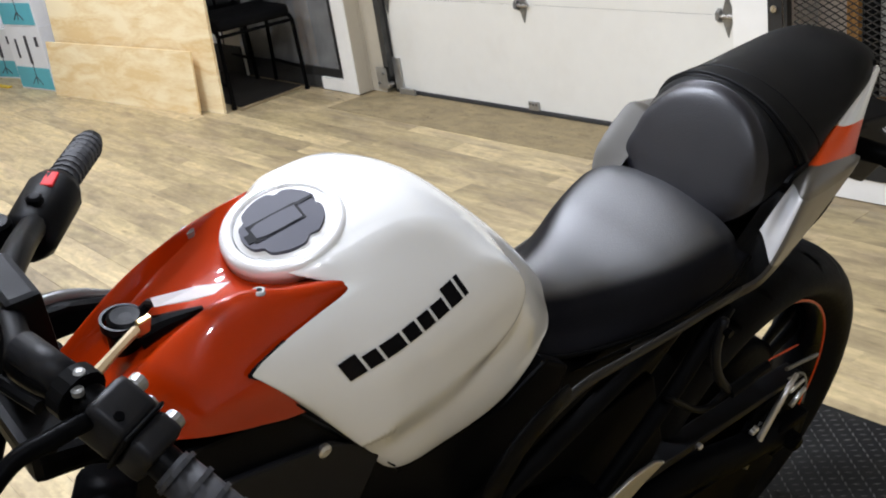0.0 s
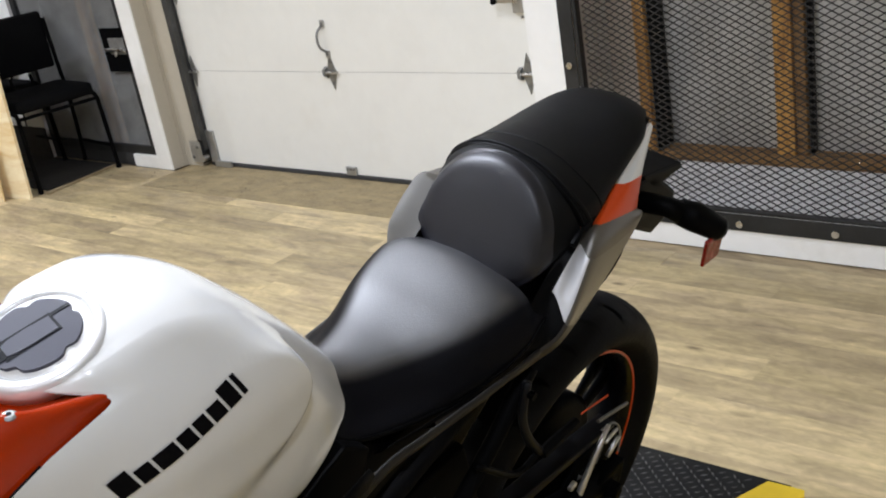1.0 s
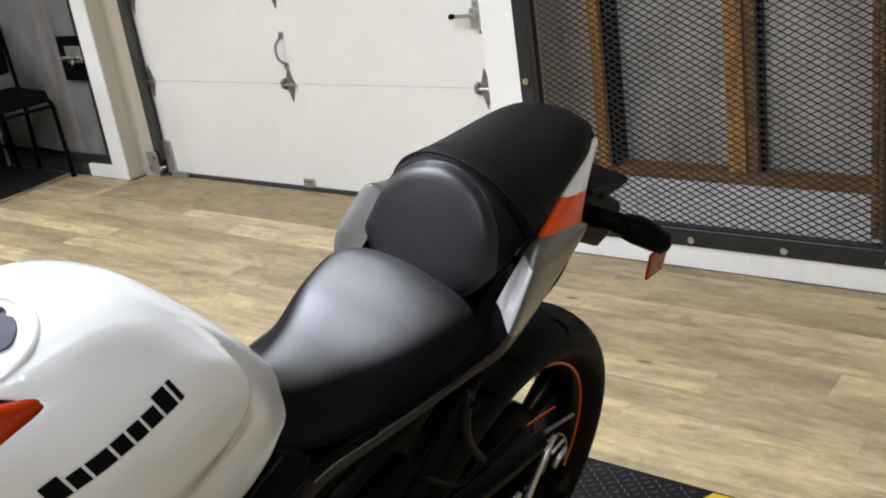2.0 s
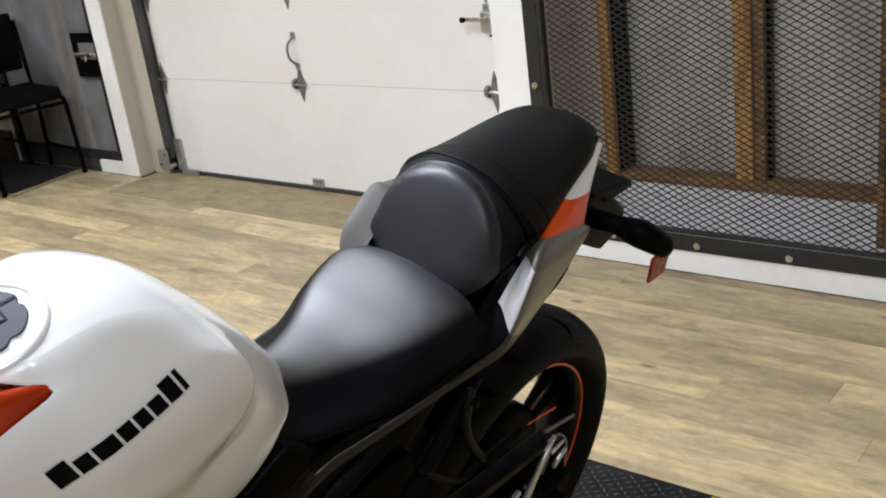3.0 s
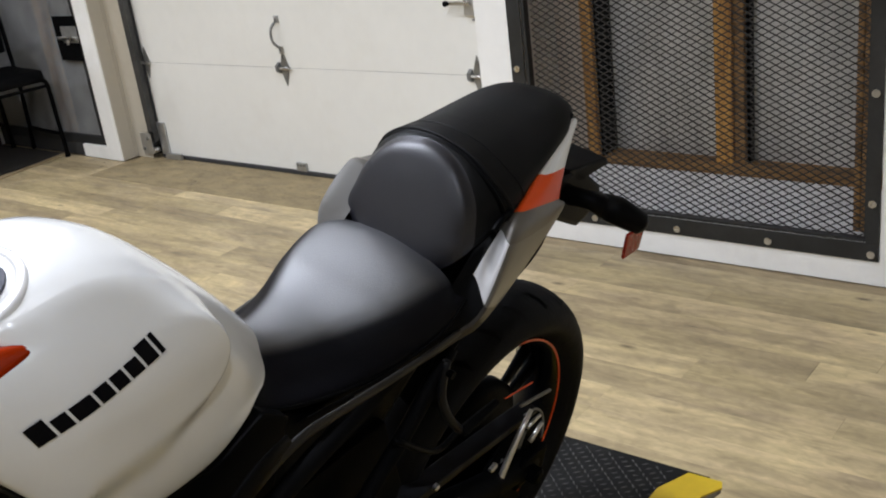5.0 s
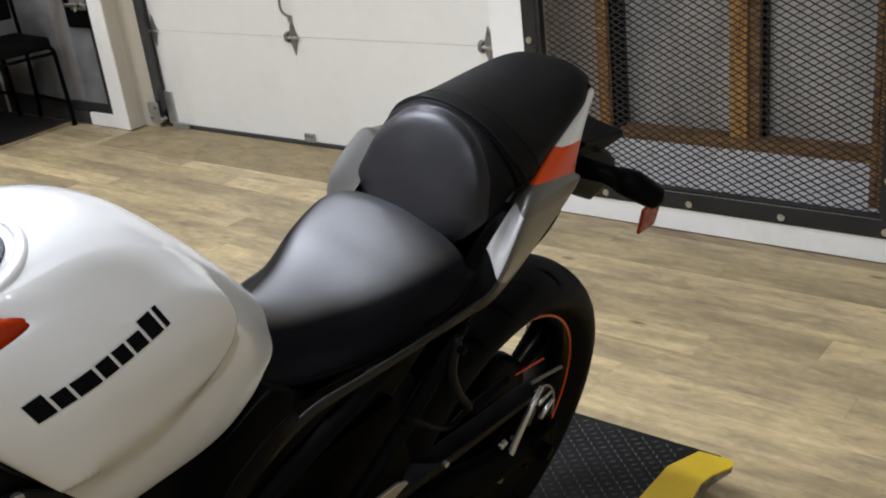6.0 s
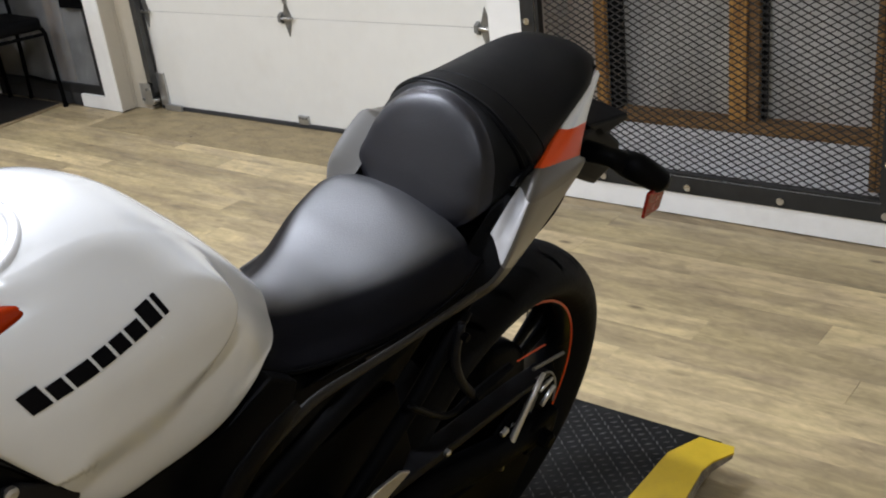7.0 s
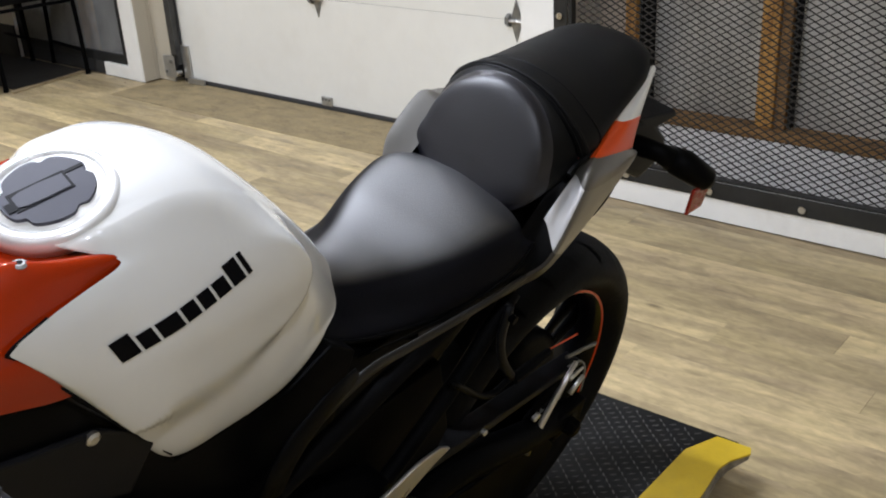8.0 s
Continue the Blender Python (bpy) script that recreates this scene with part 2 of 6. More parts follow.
PANEL_GREY = material("tail_panel_grey", (0.10, 0.092, 0.080), 0.4, metal=0.3, vary=0.06, coat=0.3)
GRIP = material("grip_rubber", (0.020, 0.020, 0.022), 0.6, vary=0.15, bump=0.1, bump_scale=200, spec=0.3)
GREY_PLASTIC = material("dark_grey_plastic", (0.007, 0.007, 0.0078), 0.45, vary=0.12, bump=0.04, bump_scale=300, spec=0.13)
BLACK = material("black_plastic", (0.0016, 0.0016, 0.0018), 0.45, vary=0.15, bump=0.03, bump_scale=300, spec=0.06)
GLOSS_BLACK = material("gloss_black_panel", (0.003, 0.003, 0.0035), 0.2, vary=0.1, spec=0.12)
LEATHER = material("black_seat_vinyl", (0.0035, 0.0035, 0.0068), 0.42, vary=0.08, scale=8, bump=0.10, bump_scale=420, spec=0.58)
LEATHER_ROUGH = material("grained_seat_vinyl", (0.0035, 0.0035, 0.0035), 0.6, vary=0.2, scale=8, bump=0.10, bump_scale=380, spec=0.12)
TYRE = material("tyre_rubber", (0.004, 0.004, 0.0044), 0.65, vary=0.2, scale=12, bump=0.2, bump_scale=120, spec=0.1)
ALLOY = material("brushed_alloy", (0.62, 0.61, 0.59), 0.34, metal=0.95, vary=0.1, scale=20)
DARK_METAL = material("dark_engine_metal", (0.0016, 0.0016, 0.0018), 0.4, metal=0.0, vary=0.25, scale=10, bump=0.2, spec=0.02)
STEEL = material("bright_steel", (0.55, 0.54, 0.52), 0.3, metal=1.0, vary=0.2, scale=30)
CAP_GREY = material("satin_cap_grey", (0.075, 0.075, 0.09), 0.55, metal=0.0, vary=0.06, spec=0.12)
RING_WHITE = material("cap_ring_silver", (0.72, 0.72, 0.71), 0.3, metal=0.25, vary=0.05, coat=0.4)
BRASS = material("brass_key", (0.62, 0.46, 0.22), 0.35, metal=0.9, vary=0.1)
RED_PLASTIC = material("red_switch", (0.50, 0.012, 0.012), 0.6, spec=0.2)
LENS_RED = material("red_reflector", (0.30, 0.016, 0.008), 0.25, vary=0.25, scale=60, coat=0.2, spec=0.25, bump=0.3, bump_scale=500)
DECAL = material("black_decal", (0.003, 0.003, 0.004), 0.5, vary=0.05, spec=0.05)
YELLOW = material("yellow_edge_paint", (0.62, 0.42, 0.02), 0.5, vary=0.10, scale=8, bump=0.2, dirt=(0.30, 0.19, 0.03), dirt_amount=0.5, dirt_scale=7)
SKIRT = material("scuffed_skirt_metal", (0.24, 0.22, 0.19), 0.5, metal=0.3, vary=0.8, scale=22, bump=0.5, bump_scale=40, dirt=(0.05, 0.045, 0.04), dirt_amount=0.8, dirt_scale=16)
TREAD = material("worn_tread_steel", (0.055, 0.054, 0.052), 0.42, metal=0.3, vary=0.9, scale=16)
PLATE = material("black_tread_plate", (0.009, 0.0088, 0.0085), 0.55, metal=0.0, vary=0.5, scale=9, bump=0.3, bump_scale=45, spec=0.16, dirt=(0.04, 0.038, 0.034), dirt_amount=0.5, dirt_scale=6)
FABRIC = material("black_chair_fabric", (0.004, 0.004, 0.0045), 0.9, vary=0.2, bump=0.4, bump_scale=500, spec=0.1)
TAN = material("tan_leather", (0.45, 0.33, 0.18), 0.6, vary=0.15, bump=0.2)
PAPER = material("white_paper_tag", (0.82, 0.82, 0.80), 0.5, vary=0.03)
BOX_WHITE = material("printed_white_card", (0.74, 0.75, 0.77), 0.6, vary=0.05)
BOX_BLUE = material("printed_blue_card", (0.10, 0.42, 0.50), 0.55, vary=0.08)
BOX_INK = material("printed_dark_ink", (0.05, 0.05, 0.06), 0.6)


def sheen_fade(m, lo, hi, first, last):
    """The gloss of m goes from first to last between the shares lo and hi across the skin, which paints a sheen's
    outline.
    """
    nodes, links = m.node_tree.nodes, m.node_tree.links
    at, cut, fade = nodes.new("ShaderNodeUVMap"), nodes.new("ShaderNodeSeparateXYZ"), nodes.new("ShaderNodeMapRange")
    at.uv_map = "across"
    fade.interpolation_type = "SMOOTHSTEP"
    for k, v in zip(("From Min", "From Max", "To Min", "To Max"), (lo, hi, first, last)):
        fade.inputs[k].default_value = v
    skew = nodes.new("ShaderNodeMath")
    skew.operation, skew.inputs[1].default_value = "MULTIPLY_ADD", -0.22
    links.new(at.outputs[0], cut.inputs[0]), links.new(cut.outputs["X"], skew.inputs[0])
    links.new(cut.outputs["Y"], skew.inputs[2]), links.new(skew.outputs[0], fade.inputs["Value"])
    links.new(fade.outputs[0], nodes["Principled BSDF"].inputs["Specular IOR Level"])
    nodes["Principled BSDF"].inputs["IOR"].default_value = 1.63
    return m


# The top's sheen and its falloff to dark sides are set by mask.
SEAT_VINYL = sheen_fade(material("black_rider_vinyl", (0.0032, 0.0032, 0.0045), 0.47, vary=0.08, scale=8, bump=0.10, bump_scale=420), 0.10, 0.27, 1.0, 0.06)


# ---- building blocks ----
def link_mesh(name, bm, mat, smooth=False):
    mesh = bpy.data.meshes.new(name)
    bmesh.ops.recalc_face_normals(bm, faces=bm.faces)
    bm.to_mesh(mesh)
    bm.free()
    mesh.materials.append(mat)
    if smooth:
        mesh.polygons.foreach_set("use_smooth", [True] * len(mesh.polygons))
    return new(name, mesh)


def part(name, bm, mat, parent, label="", smooth=False):
    ob = link_mesh(name, bm, mat, smooth)
    ob.parent = parent
    if label:
        ob["label"] = label
    return ob


def thing(name, label, category, m=None, group="", kind=""):
    ob = new(name)
    ob.empty_display_size = 0.05
    ob.matrix_basis = m or Matrix()
    return tagged(ob, label, category, group, kind)


def box(x0, x1, y0, y1, z0, z1, bevel=0.0, bm=None):
    own = bmesh.new()
    bmesh.ops.create_cube(own, size=1, matrix=Matrix.LocRotScale(((x0 + x1) / 2, (y0 + y1) / 2, (z0 + z1) / 2), None, (abs(x1 - x0), abs(y1 - y0), abs(z1 - z0))))
    if bevel:
        bmesh.ops.bevel(own, geom=own.edges[:], offset=bevel, segments=2, affect="EDGES", profile=0.6)
    return own if bm is None else join(bm, own)


def join(bm, other, m=None):
    """Adds the second mesh to the first."""
    if m:
        other.transform(m)
    mesh = bpy.data.meshes.new("joined")
    other.to_mesh(mesh)
    bm.from_mesh(mesh)
    other.free()
    bpy.data.meshes.remove(mesh)
    return bm


def turned(profile, axis="z", steps=32, at=(0, 0, 0), bm=None):
    """A turned body: (radius, height) along the axis."""
    own = bmesh.new()
    rings = []
    for r, h in profile:
        rings.append([own.verts.new((r * math.cos(a), r * math.sin(a), h)) for a in [2 * math.pi * i / steps for i in range(steps)]])
    for a, b in zip(rings, rings[1:]):
        for i in range(steps):
            own.faces.new((a[i], a[(i + 1) % steps], b[(i + 1) % steps], b[i]))
    if profile[0] != profile[-1]:
        own.faces.new(rings[0][::-1]), own.faces.new(rings[-1])
    else:
        bmesh.ops.remove_doubles(own, verts=own.verts, dist=1e-6)
    turn = {"z": Matrix(), "y": Matrix.Rotation(math.pi / 2, 4, "X"), "x": Matrix.Rotation(math.pi / 2, 4, "Y")}[axis]
    own.transform(Matrix.Translation(at) @ turn)
    return own if bm is None else join(bm, own)


def spline(points, n, mirrored=False):
    """n points evenly in parameter along a Catmull-Rom curve through the points; mirrored: it goes on past y = 0 as its own mirror image."""
    P = [Vector(p) for p in points]
    P = [Vector((P[1].x, -P[1].y, P[1].z)) if mirrored else 2 * P[0] - P[1]] + P + [2 * P[-1] - P[-2]]
    out = []
    for i in range(n):
        u = i / (n - 1) * (len(P) - 3)
        k = min(int(u), len(P) - 4)
        f = u - k
        a, b, c, d = P[k:k + 4]
        out.append(0.5 * (2 * b + (c - a) * f + (2 * a - 5 * b + 4 * c - d) * f * f + (3 * b - a - 3 * c + d) * f ** 3))
    return out


def tube(points, radius, sides=10, n=0, bm=None):
    """A round bar along points, with one radius or one for each of its rings; n: rings of a smooth curve through the points."""
    own = bmesh.new()
    P = spline(points, n) if n else [Vector(p) for p in points]
    R = radius if isinstance(radius, (list, tuple)) else [radius] * len(P)
    if len(R) != len(P):
        R = [R[0] + (R[-1] - R[0]) * i / (len(P) - 1) for i in range(len(P))]
    side, rings = None, []
    for i, p in enumerate(P):
        d = (P[min(i + 1, len(P) - 1)] - P[max(i - 1, 0)]).normalized()
        if side is None:
            side = d.orthogonal().normalized()
        side = (side - d * side.dot(d)).normalized()
        up = d.cross(side)
        rings.append([own.verts.new(p + R[i] * (math.cos(a) * side + math.sin(a) * up)) for a in [2 * math.pi * k / sides for k in range(sides)]])
    for a, b in zip(rings, rings[1:]):
        for k in range(sides):
            own.faces.new((a[k], a[(k + 1) % sides], b[(k + 1) % sides], b[k]))
    own.faces.new(rings[0][::-1]), own.faces.new(rings[-1])
    return own if bm is None else join(bm, own)


def surface(rails, n=40, m=8):
    """The grid of a smooth skin over rails, n along them and m for each gap between two."""
    along = [spline(r, n) for r in rails]
    rows = (len(rails) - 1) * m + 1
    mirrored = all(abs(p[1]) < 1e-9 for p in rails[0])
    return [spline([r[i] for r in along], rows, mirrored) for i in range(n)]


def skin(rails, n=40, m=8, both=True, bm=None, sub=None, solid=0.0, sides=None, keep=None):
    """A smooth skin over rails (given for y > 0); both: with its mirror image. sub: the part of it along the rails, from and to. solid: thickness. sides: 1, -1 or both. keep: which of it, by the share along and across."""
    grid = surface(rails, n, m)
    if sub:
        grid = grid[int(sub[0] * (n - 1)):int(sub[1] * (n - 1)) + 1]
    own = bmesh.new()
    for s in sides or ((1, -1) if both else (-1,)):
        V = [[own.verts.new((p.x, p.y * s, p.z)) for p in row] for row in grid]
        for j, (a, b) in enumerate(zip(V, V[1:])):
            for i in range(len(a) - 1):
                if keep is None or keep(j / (len(V) - 2), i / (len(a) - 2)):
                    own.faces.new((a[i], a[i + 1], b[i + 1], b[i]))
    if keep:
        bmesh.ops.delete(own, geom=[v for v in own.verts if not v.link_faces], context="VERTS")
    bmesh.ops.remove_doubles(own, verts=own.verts, dist=1e-5)
    bmesh.ops.recalc_face_normals(own, faces=own.faces)
    if solid:
        bmesh.ops.solidify(own, geom=own.faces[:], thickness=solid)
    return own if bm is None else join(bm, own)


def patch(rails, lo, hi, n=30, m=24, side=-1, v0=0.0, v1=1.0):
    """The part of a skin between two lines across it, given as shares along the rails for each share across; v0 and v1: how far across."""
    own = bmesh.new()
    fine = [spline(r, 161) for r in rails]
    V = []
    for i in range(n + 1):
        row = []
        for j in range(m + 1):
            v = v0 + (v1 - v0) * j / m
            u = (lo(v) + (hi(v) - lo(v)) * i / n) * 160
            k = min(int(u), 159)
            line = spline([r[k].lerp(r[k + 1], u - k) for r in fine], 101)
            h = min(int(v * 100), 99)
            p = line[h].lerp(line[h + 1], v * 100 - h)
            row.append(own.verts.new((p.x, p.y * side, p.z)))
        V.append(row)
    for a, b in zip(V, V[1:]):
        for j in range(m):
            own.faces.new((a[j], a[j + 1], b[j + 1], b[j]))
    return own


def prism(outline, y0, y1, bevel=0.0):
    """A plate with an outline in x and z, from y0 to y1."""
    own = bmesh.new()
    a = [own.verts.new((x, y0, z)) for x, z in outline]
    b = [own.verts.new((x, y1, z)) for x, z in outline]
    own.faces.new(a), own.faces.new(b[::-1])
    for i in range(len(a)):
        j = (i + 1) % len(a)
        own.faces.new((a[i], b[i], b[j], a[j]))
    if bevel:
        bmesh.ops.recalc_face_normals(own, faces=own.faces)
        bmesh.ops.bevel(own, geom=own.edges[:], offset=bevel, segments=2, affect="EDGES", profile=0.6)
    return own


def structure(name, bm, mat, label, category):
    return tagged(link_mesh(name, bm, mat), label, category, kind="structure")


# ---- the room ----
WEST, EAST, SOUTH, NORTH = -3.2, 4.0, -3.0, 9.6
FRONT, DEEP = 3.71, 3.855  # faces of the mesh-panel wall and of the pillar by the gate


def walls():
    structure("wall_west", box(WEST - 0.12, WEST, SOUTH, NORTH, 0, CEILING), WALL, "white painted plain wall", "wall")
    structure("wall_south", box(WEST - 0.12, EAST + 0.7, SOUTH - 0.12, SOUTH, 0, CEILING), WALL, "white painted plain wall", "wall")
    structure("wall_north", box(WEST - 0.12, EAST + 0.7, NORTH, NORTH + 0.12, 0, CEILING), WALL, "white painted plain wall", "wall")
    structure("ceiling", box(WEST - 0.12, EAST + 1.6, SOUTH - 0.12, NORTH + 0.12, CEILING, CEILING + 0.1), CEIL, "white painted flat ceiling", "ceiling")
    # the wall with the mesh panel: base, posts and the part above the opening
    bm = box(FRONT, FRONT + 0.16, 0.155, 1.472, 0, 0.082)
    box(FRONT, FRONT + 0.40, 1.472, 1.618, 0, CEILING, bm=bm)
    box(FRONT, FRONT + 0.16, SOUTH, 0.155, 0, CEILING, bm=bm)
    box(FRONT, FRONT + 0.16, 0.155, 1.472, 2.12, CEILING, bm=bm)
    structure("wall_east", bm, WALL, "white painted wall with an opening closed by a mesh panel", "wall")
    # pillar between the garage door and the gate, with a seam in its side
    bm = box(DEEP, 3.955, 4.322, 4.452, 0, CEILING, bevel=0.004)
    box(3.957, 4.20, 4.324, 4.452, 0, CEILING, bm=bm)
    structure("pillar", bm, WALL, "white boxed pillar beside the garage door", "wall")
    # thin sheets added on the side; their colour holds its shade
    bm = box(3.862, 3.9435, 4.3175, 4.3215, 0.004, CEILING - 0.002, bevel=0.0006)
    box(3.9458, 4.024, 4.3185, 4.3230, 0.004, 2.16, bevel=0.0006, bm=bm)
    structure("pillar_shade_side", bm, CREAM, "added cream-beige sheets that paint the pillar's shaded side, with a seam", "trim")
    bm = box(DEEP + 0.004, 4.0, 4.453, 4.70, 0, 0.075, bevel=0.003)
    structure("gate_sill", bm, WALL, "white painted low base under the mesh gate", "wall")
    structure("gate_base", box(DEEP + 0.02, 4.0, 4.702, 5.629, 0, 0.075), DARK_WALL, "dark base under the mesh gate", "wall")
    structure("wall_gate_end", box(DEEP, 4.2, 5.63, NORTH, 0, CEILING), WALL, "white painted wall beyond the gate", "wall")
    structure("lintel", box(3.90, 4.4, 1.70, 4.316, 2.17, CEILING), WALL, "white painted wall above the garage door", "wall")
    # the store behind the gate, its darkness put into the wall colour
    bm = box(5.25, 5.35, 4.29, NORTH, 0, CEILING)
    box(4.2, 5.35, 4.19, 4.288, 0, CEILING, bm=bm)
    structure("wall_store", bm, DARK_WALL, "store wall behind the gate, darkness painted in", "wall")


def garage_door():
    door = thing("door_1", "cream-white sectional garage door, closed, with steel hinges", "garage door", kind="structure")
    y0, y1 = 1.66, 4.135
    joints = (0.022, 0.543, 0.990, 1.437, 1.884, 2.10)
    for z0, z1 in zip(joints, joints[1:]):
        bm = box(4.0, 4.045, y0, y1, z0 + 0.0006, z1 - 0.0006, bevel=0.003)
        part("door_section", bm, DOOR, door)
    bm = box(4.004, 4.05, y0 + 0.01, y1 - 0.01, 0.02, 2.10)
    part("door_backing", bm, RUBBER_SEAL, door)
    part("bottom_seal", box(3.992, 4.045, y0, y1, 0.0, 0.022, bevel=0.006), RUBBER_SEAL, door, "black rubber bottom seal")
    for z in joints[1:5]:
        for y in (1.845, 3.003, 4.094):
            h = part("hinge", hinge_leaf(), HINGE, door, "pointed galvanised hinge")
            h.matrix_basis = pose(3.999, y, z)
            part("hinge_pin", tube([(-0.012, -0.045, 0), (-0.012, 0.045, 0)], 0.008, 8), STEEL, h)
            part("hinge_knuckle", prism([(0.0, -0.028), (-0.022, -0.014), (-0.022, 0.014), (0.0, 0.028)], 0.028, 0.046), DULL, h)
    # handle bowed over the first joint
    pull = part("pull_handle", tube([(3.997, 3.006, 0.772), (3.978, 3.010, 0.758), (3.962, 3.016, 0.735), (3.958, 3.018, 0.70), (3.964, 3.016, 0.672), (3.980, 3.010, 0.652), (3.997, 3.005, 0.640)], 0.0062, 8, 30), DULL, door, "bowed steel pull handle", True)
    for z0, z1 in ((0.762, 0.795), (0.612, 0.648)):
        plate = part("handle_plate", box(3.993, 3.9985, 2.990, 3.020, z0, z1, bevel=0.0025), GALV, pull)
        part("rivet", turned([(0.0055, 0.0), (0.0055, 0.003), (0.003, 0.005)], "x", 8, (3.987, 3.005, (z0 + z1) / 2)), DULL, plate)
    # bracket in the middle of the bottom edge
    b = part("bottom_bracket", box(3.987, 3.9985, 2.965, 3.035, 0.022, 0.066, bevel=0.002), GALV, door)
    for k in range(3):
        part("bolt", turned([(0.006, 0), (0.006, 0.006)], "x", 8, (3.981, 2.976 + 0.022 * k, 0.054)), DULL, b)
    # corner bracket with its roller
    c = part("corner_bracket", box(3.986, 3.9985, 4.056, 4.120, 0.023, 0.205, bevel=0.002), GALV, door, "galvanised corner bracket")
    part("bracket_foot", box(3.970, 3.9855, 3.936, 4.075, 0.002, 0.036, bevel=0.003), GALV, c)
    part("roller", turned([(0.016, -0.02), (0.019, -0.01), (0.019, 0.01), (0.016, 0.02)], "x", 14, (3.965, 4.145, 0.05)), STEEL, c)
    # slide lock at the far side of the second section
    lock = part("slide_lock", box(3.975, 3.9985, 1.80, 1.868, 0.795, 0.875, bevel=0.004), GALV, door, "galvanised slide lock")
    part("lock_bar", box(3.962, 3.974, 1.83, 1.955, 0.838, 0.856, bevel=0.004), STEEL, lock)
    part("lock_knob", turned([(0.006, 0), (0.012, 0.004), (0.012, 0.014), (0.006, 0.02)], "x", 10, (3.948, 1.945, 0.847)), BLACK, lock)
    part("lock_tab", box(3.985, 3.9985, 1.81, 1.858, 0.8755, 0.905, bevel=0.003), GALV, lock)
    for z in (0.775, 0.892):
        part("bolt", turned([(0.005, 0), (0.005, 0.006)], "x", 8, (3.979 if z > 0.8 else 3.992, 1.838, z)), DULL, lock)
    # guide track on the pillar's side
    track = thing("door_track", "dark steel guide track of the garage door beside the pillar", "door track", kind="structure")
    bm = box(3.950, 3.955, 4.118, 4.160, 0.16, 2.2)
    box(3.955, 3.985, 4.118, 4.122, 0.10, 2.2, bm=bm)
    box(3.955, 4.03, 4.161, 4.166, 0.02, 2.2, bm=bm)
    part("track_rail", bm, TRACK, track)
    # dark strip drawn in place of the shade in the open channel
    part("track_shade_strip", box(3.986, 3.992, 4.108, 4.160, 0.21, 2.2), RUBBER_SEAL, track, "dark strip for the shade inside the channel")
    structure("door_jamb", box(3.962, 4.02, 4.181, 4.3175, 0, 2.16, bevel=0.002), CREAM, "jamb board beside the garage door, cream with painted-in shade", "trim")
    part("track_bracket", box(3.944, 3.9495, 4.14, 4.236, 0.03, 0.15, bevel=0.002), GALV, track, "galvanised bracket with bolt holes")
    for y, z in ((4.215, 0.06), (4.165, 0.12)):
        part("bolt", turned([(0.009, 0), (0.009, 0.008)], "x", 8, (3.936, y, z)), DULL, track)


def hinge_leaf():
    """Two pointed leaves of a door hinge, lying on the x = 0 plane."""
    own = bmesh.new()
    outline = [(0, 0.088), (0.024, 0.02), (0.036, 0.0), (0.024, -0.02), (0, -0.088), (-0.024, -0.02), (-0.036, 0.0), (-0.024, 0.02)]
    a = [own.verts.new((0, y, z)) for y, z in outline]
    b = [own.verts.new((-0.005, y * 0.94, z * 0.97)) for y, z in outline]
    own.faces.new(a), own.faces.new(b[::-1])
    for i in range(8):
        own.faces.new((a[i], b[i], b[(i + 1) % 8], a[(i + 1) % 8]))
    for z in (0.05, -0.05):
        turned([(0.005, 0), (0.005, 0.004)], "x", 8, (-0.011, 0, z), own)
    return own


def expanded(y0, y1, z0, z1, wide, high, strand, x=0.0, deep=0.004):
    """Expanded steel sheet: strands of real depth round diamond holes."""
    verts, faces = [], []

    def strip(a, b):
        d = Vector((0, b[0] - a[0], b[1] - a[1])).normalized()
        s = Vector((0, -d.z, d.y)) * strand / 2
        k = len(verts)
        for p in (a, b):
            for t in (-deep, deep):
                for sgn in (-1, 1):
                    verts.append((x + t / 2, p[0] + sgn * s.y, p[1] + sgn * s.z))
        for f in ((0, 1, 5, 4), (2, 6, 7, 3), (0, 4, 6, 2), (1, 3, 7, 5)):
            faces.append([k + i for i in f])

    ny, nz = int((y1 - y0) / wide), int((z1 - z0) / high)
    for i in range(ny):
        for j in range(nz):
            y, z = y0 + i * wide, z0 + j * high
            left, right, top, bot = (y, z + high / 2), (y + wide, z + high / 2), (y + wide / 2, z + high), (y + wide / 2, z)
            for a, b in ((left, top), (top, right), (right, bot), (bot, left)):
                strip(a, b)
    mesh = bpy.data.meshes.new("mesh_sheet")
    mesh.from_pydata(verts, [], faces)
    return mesh


def sheet(name, mesh, mat, parent, label):
    mesh.materials.append(mat)
    ob = new(name, mesh)
    ob.parent = parent
    ob["label"], ob["kind"] = label, "stuff"
    return ob


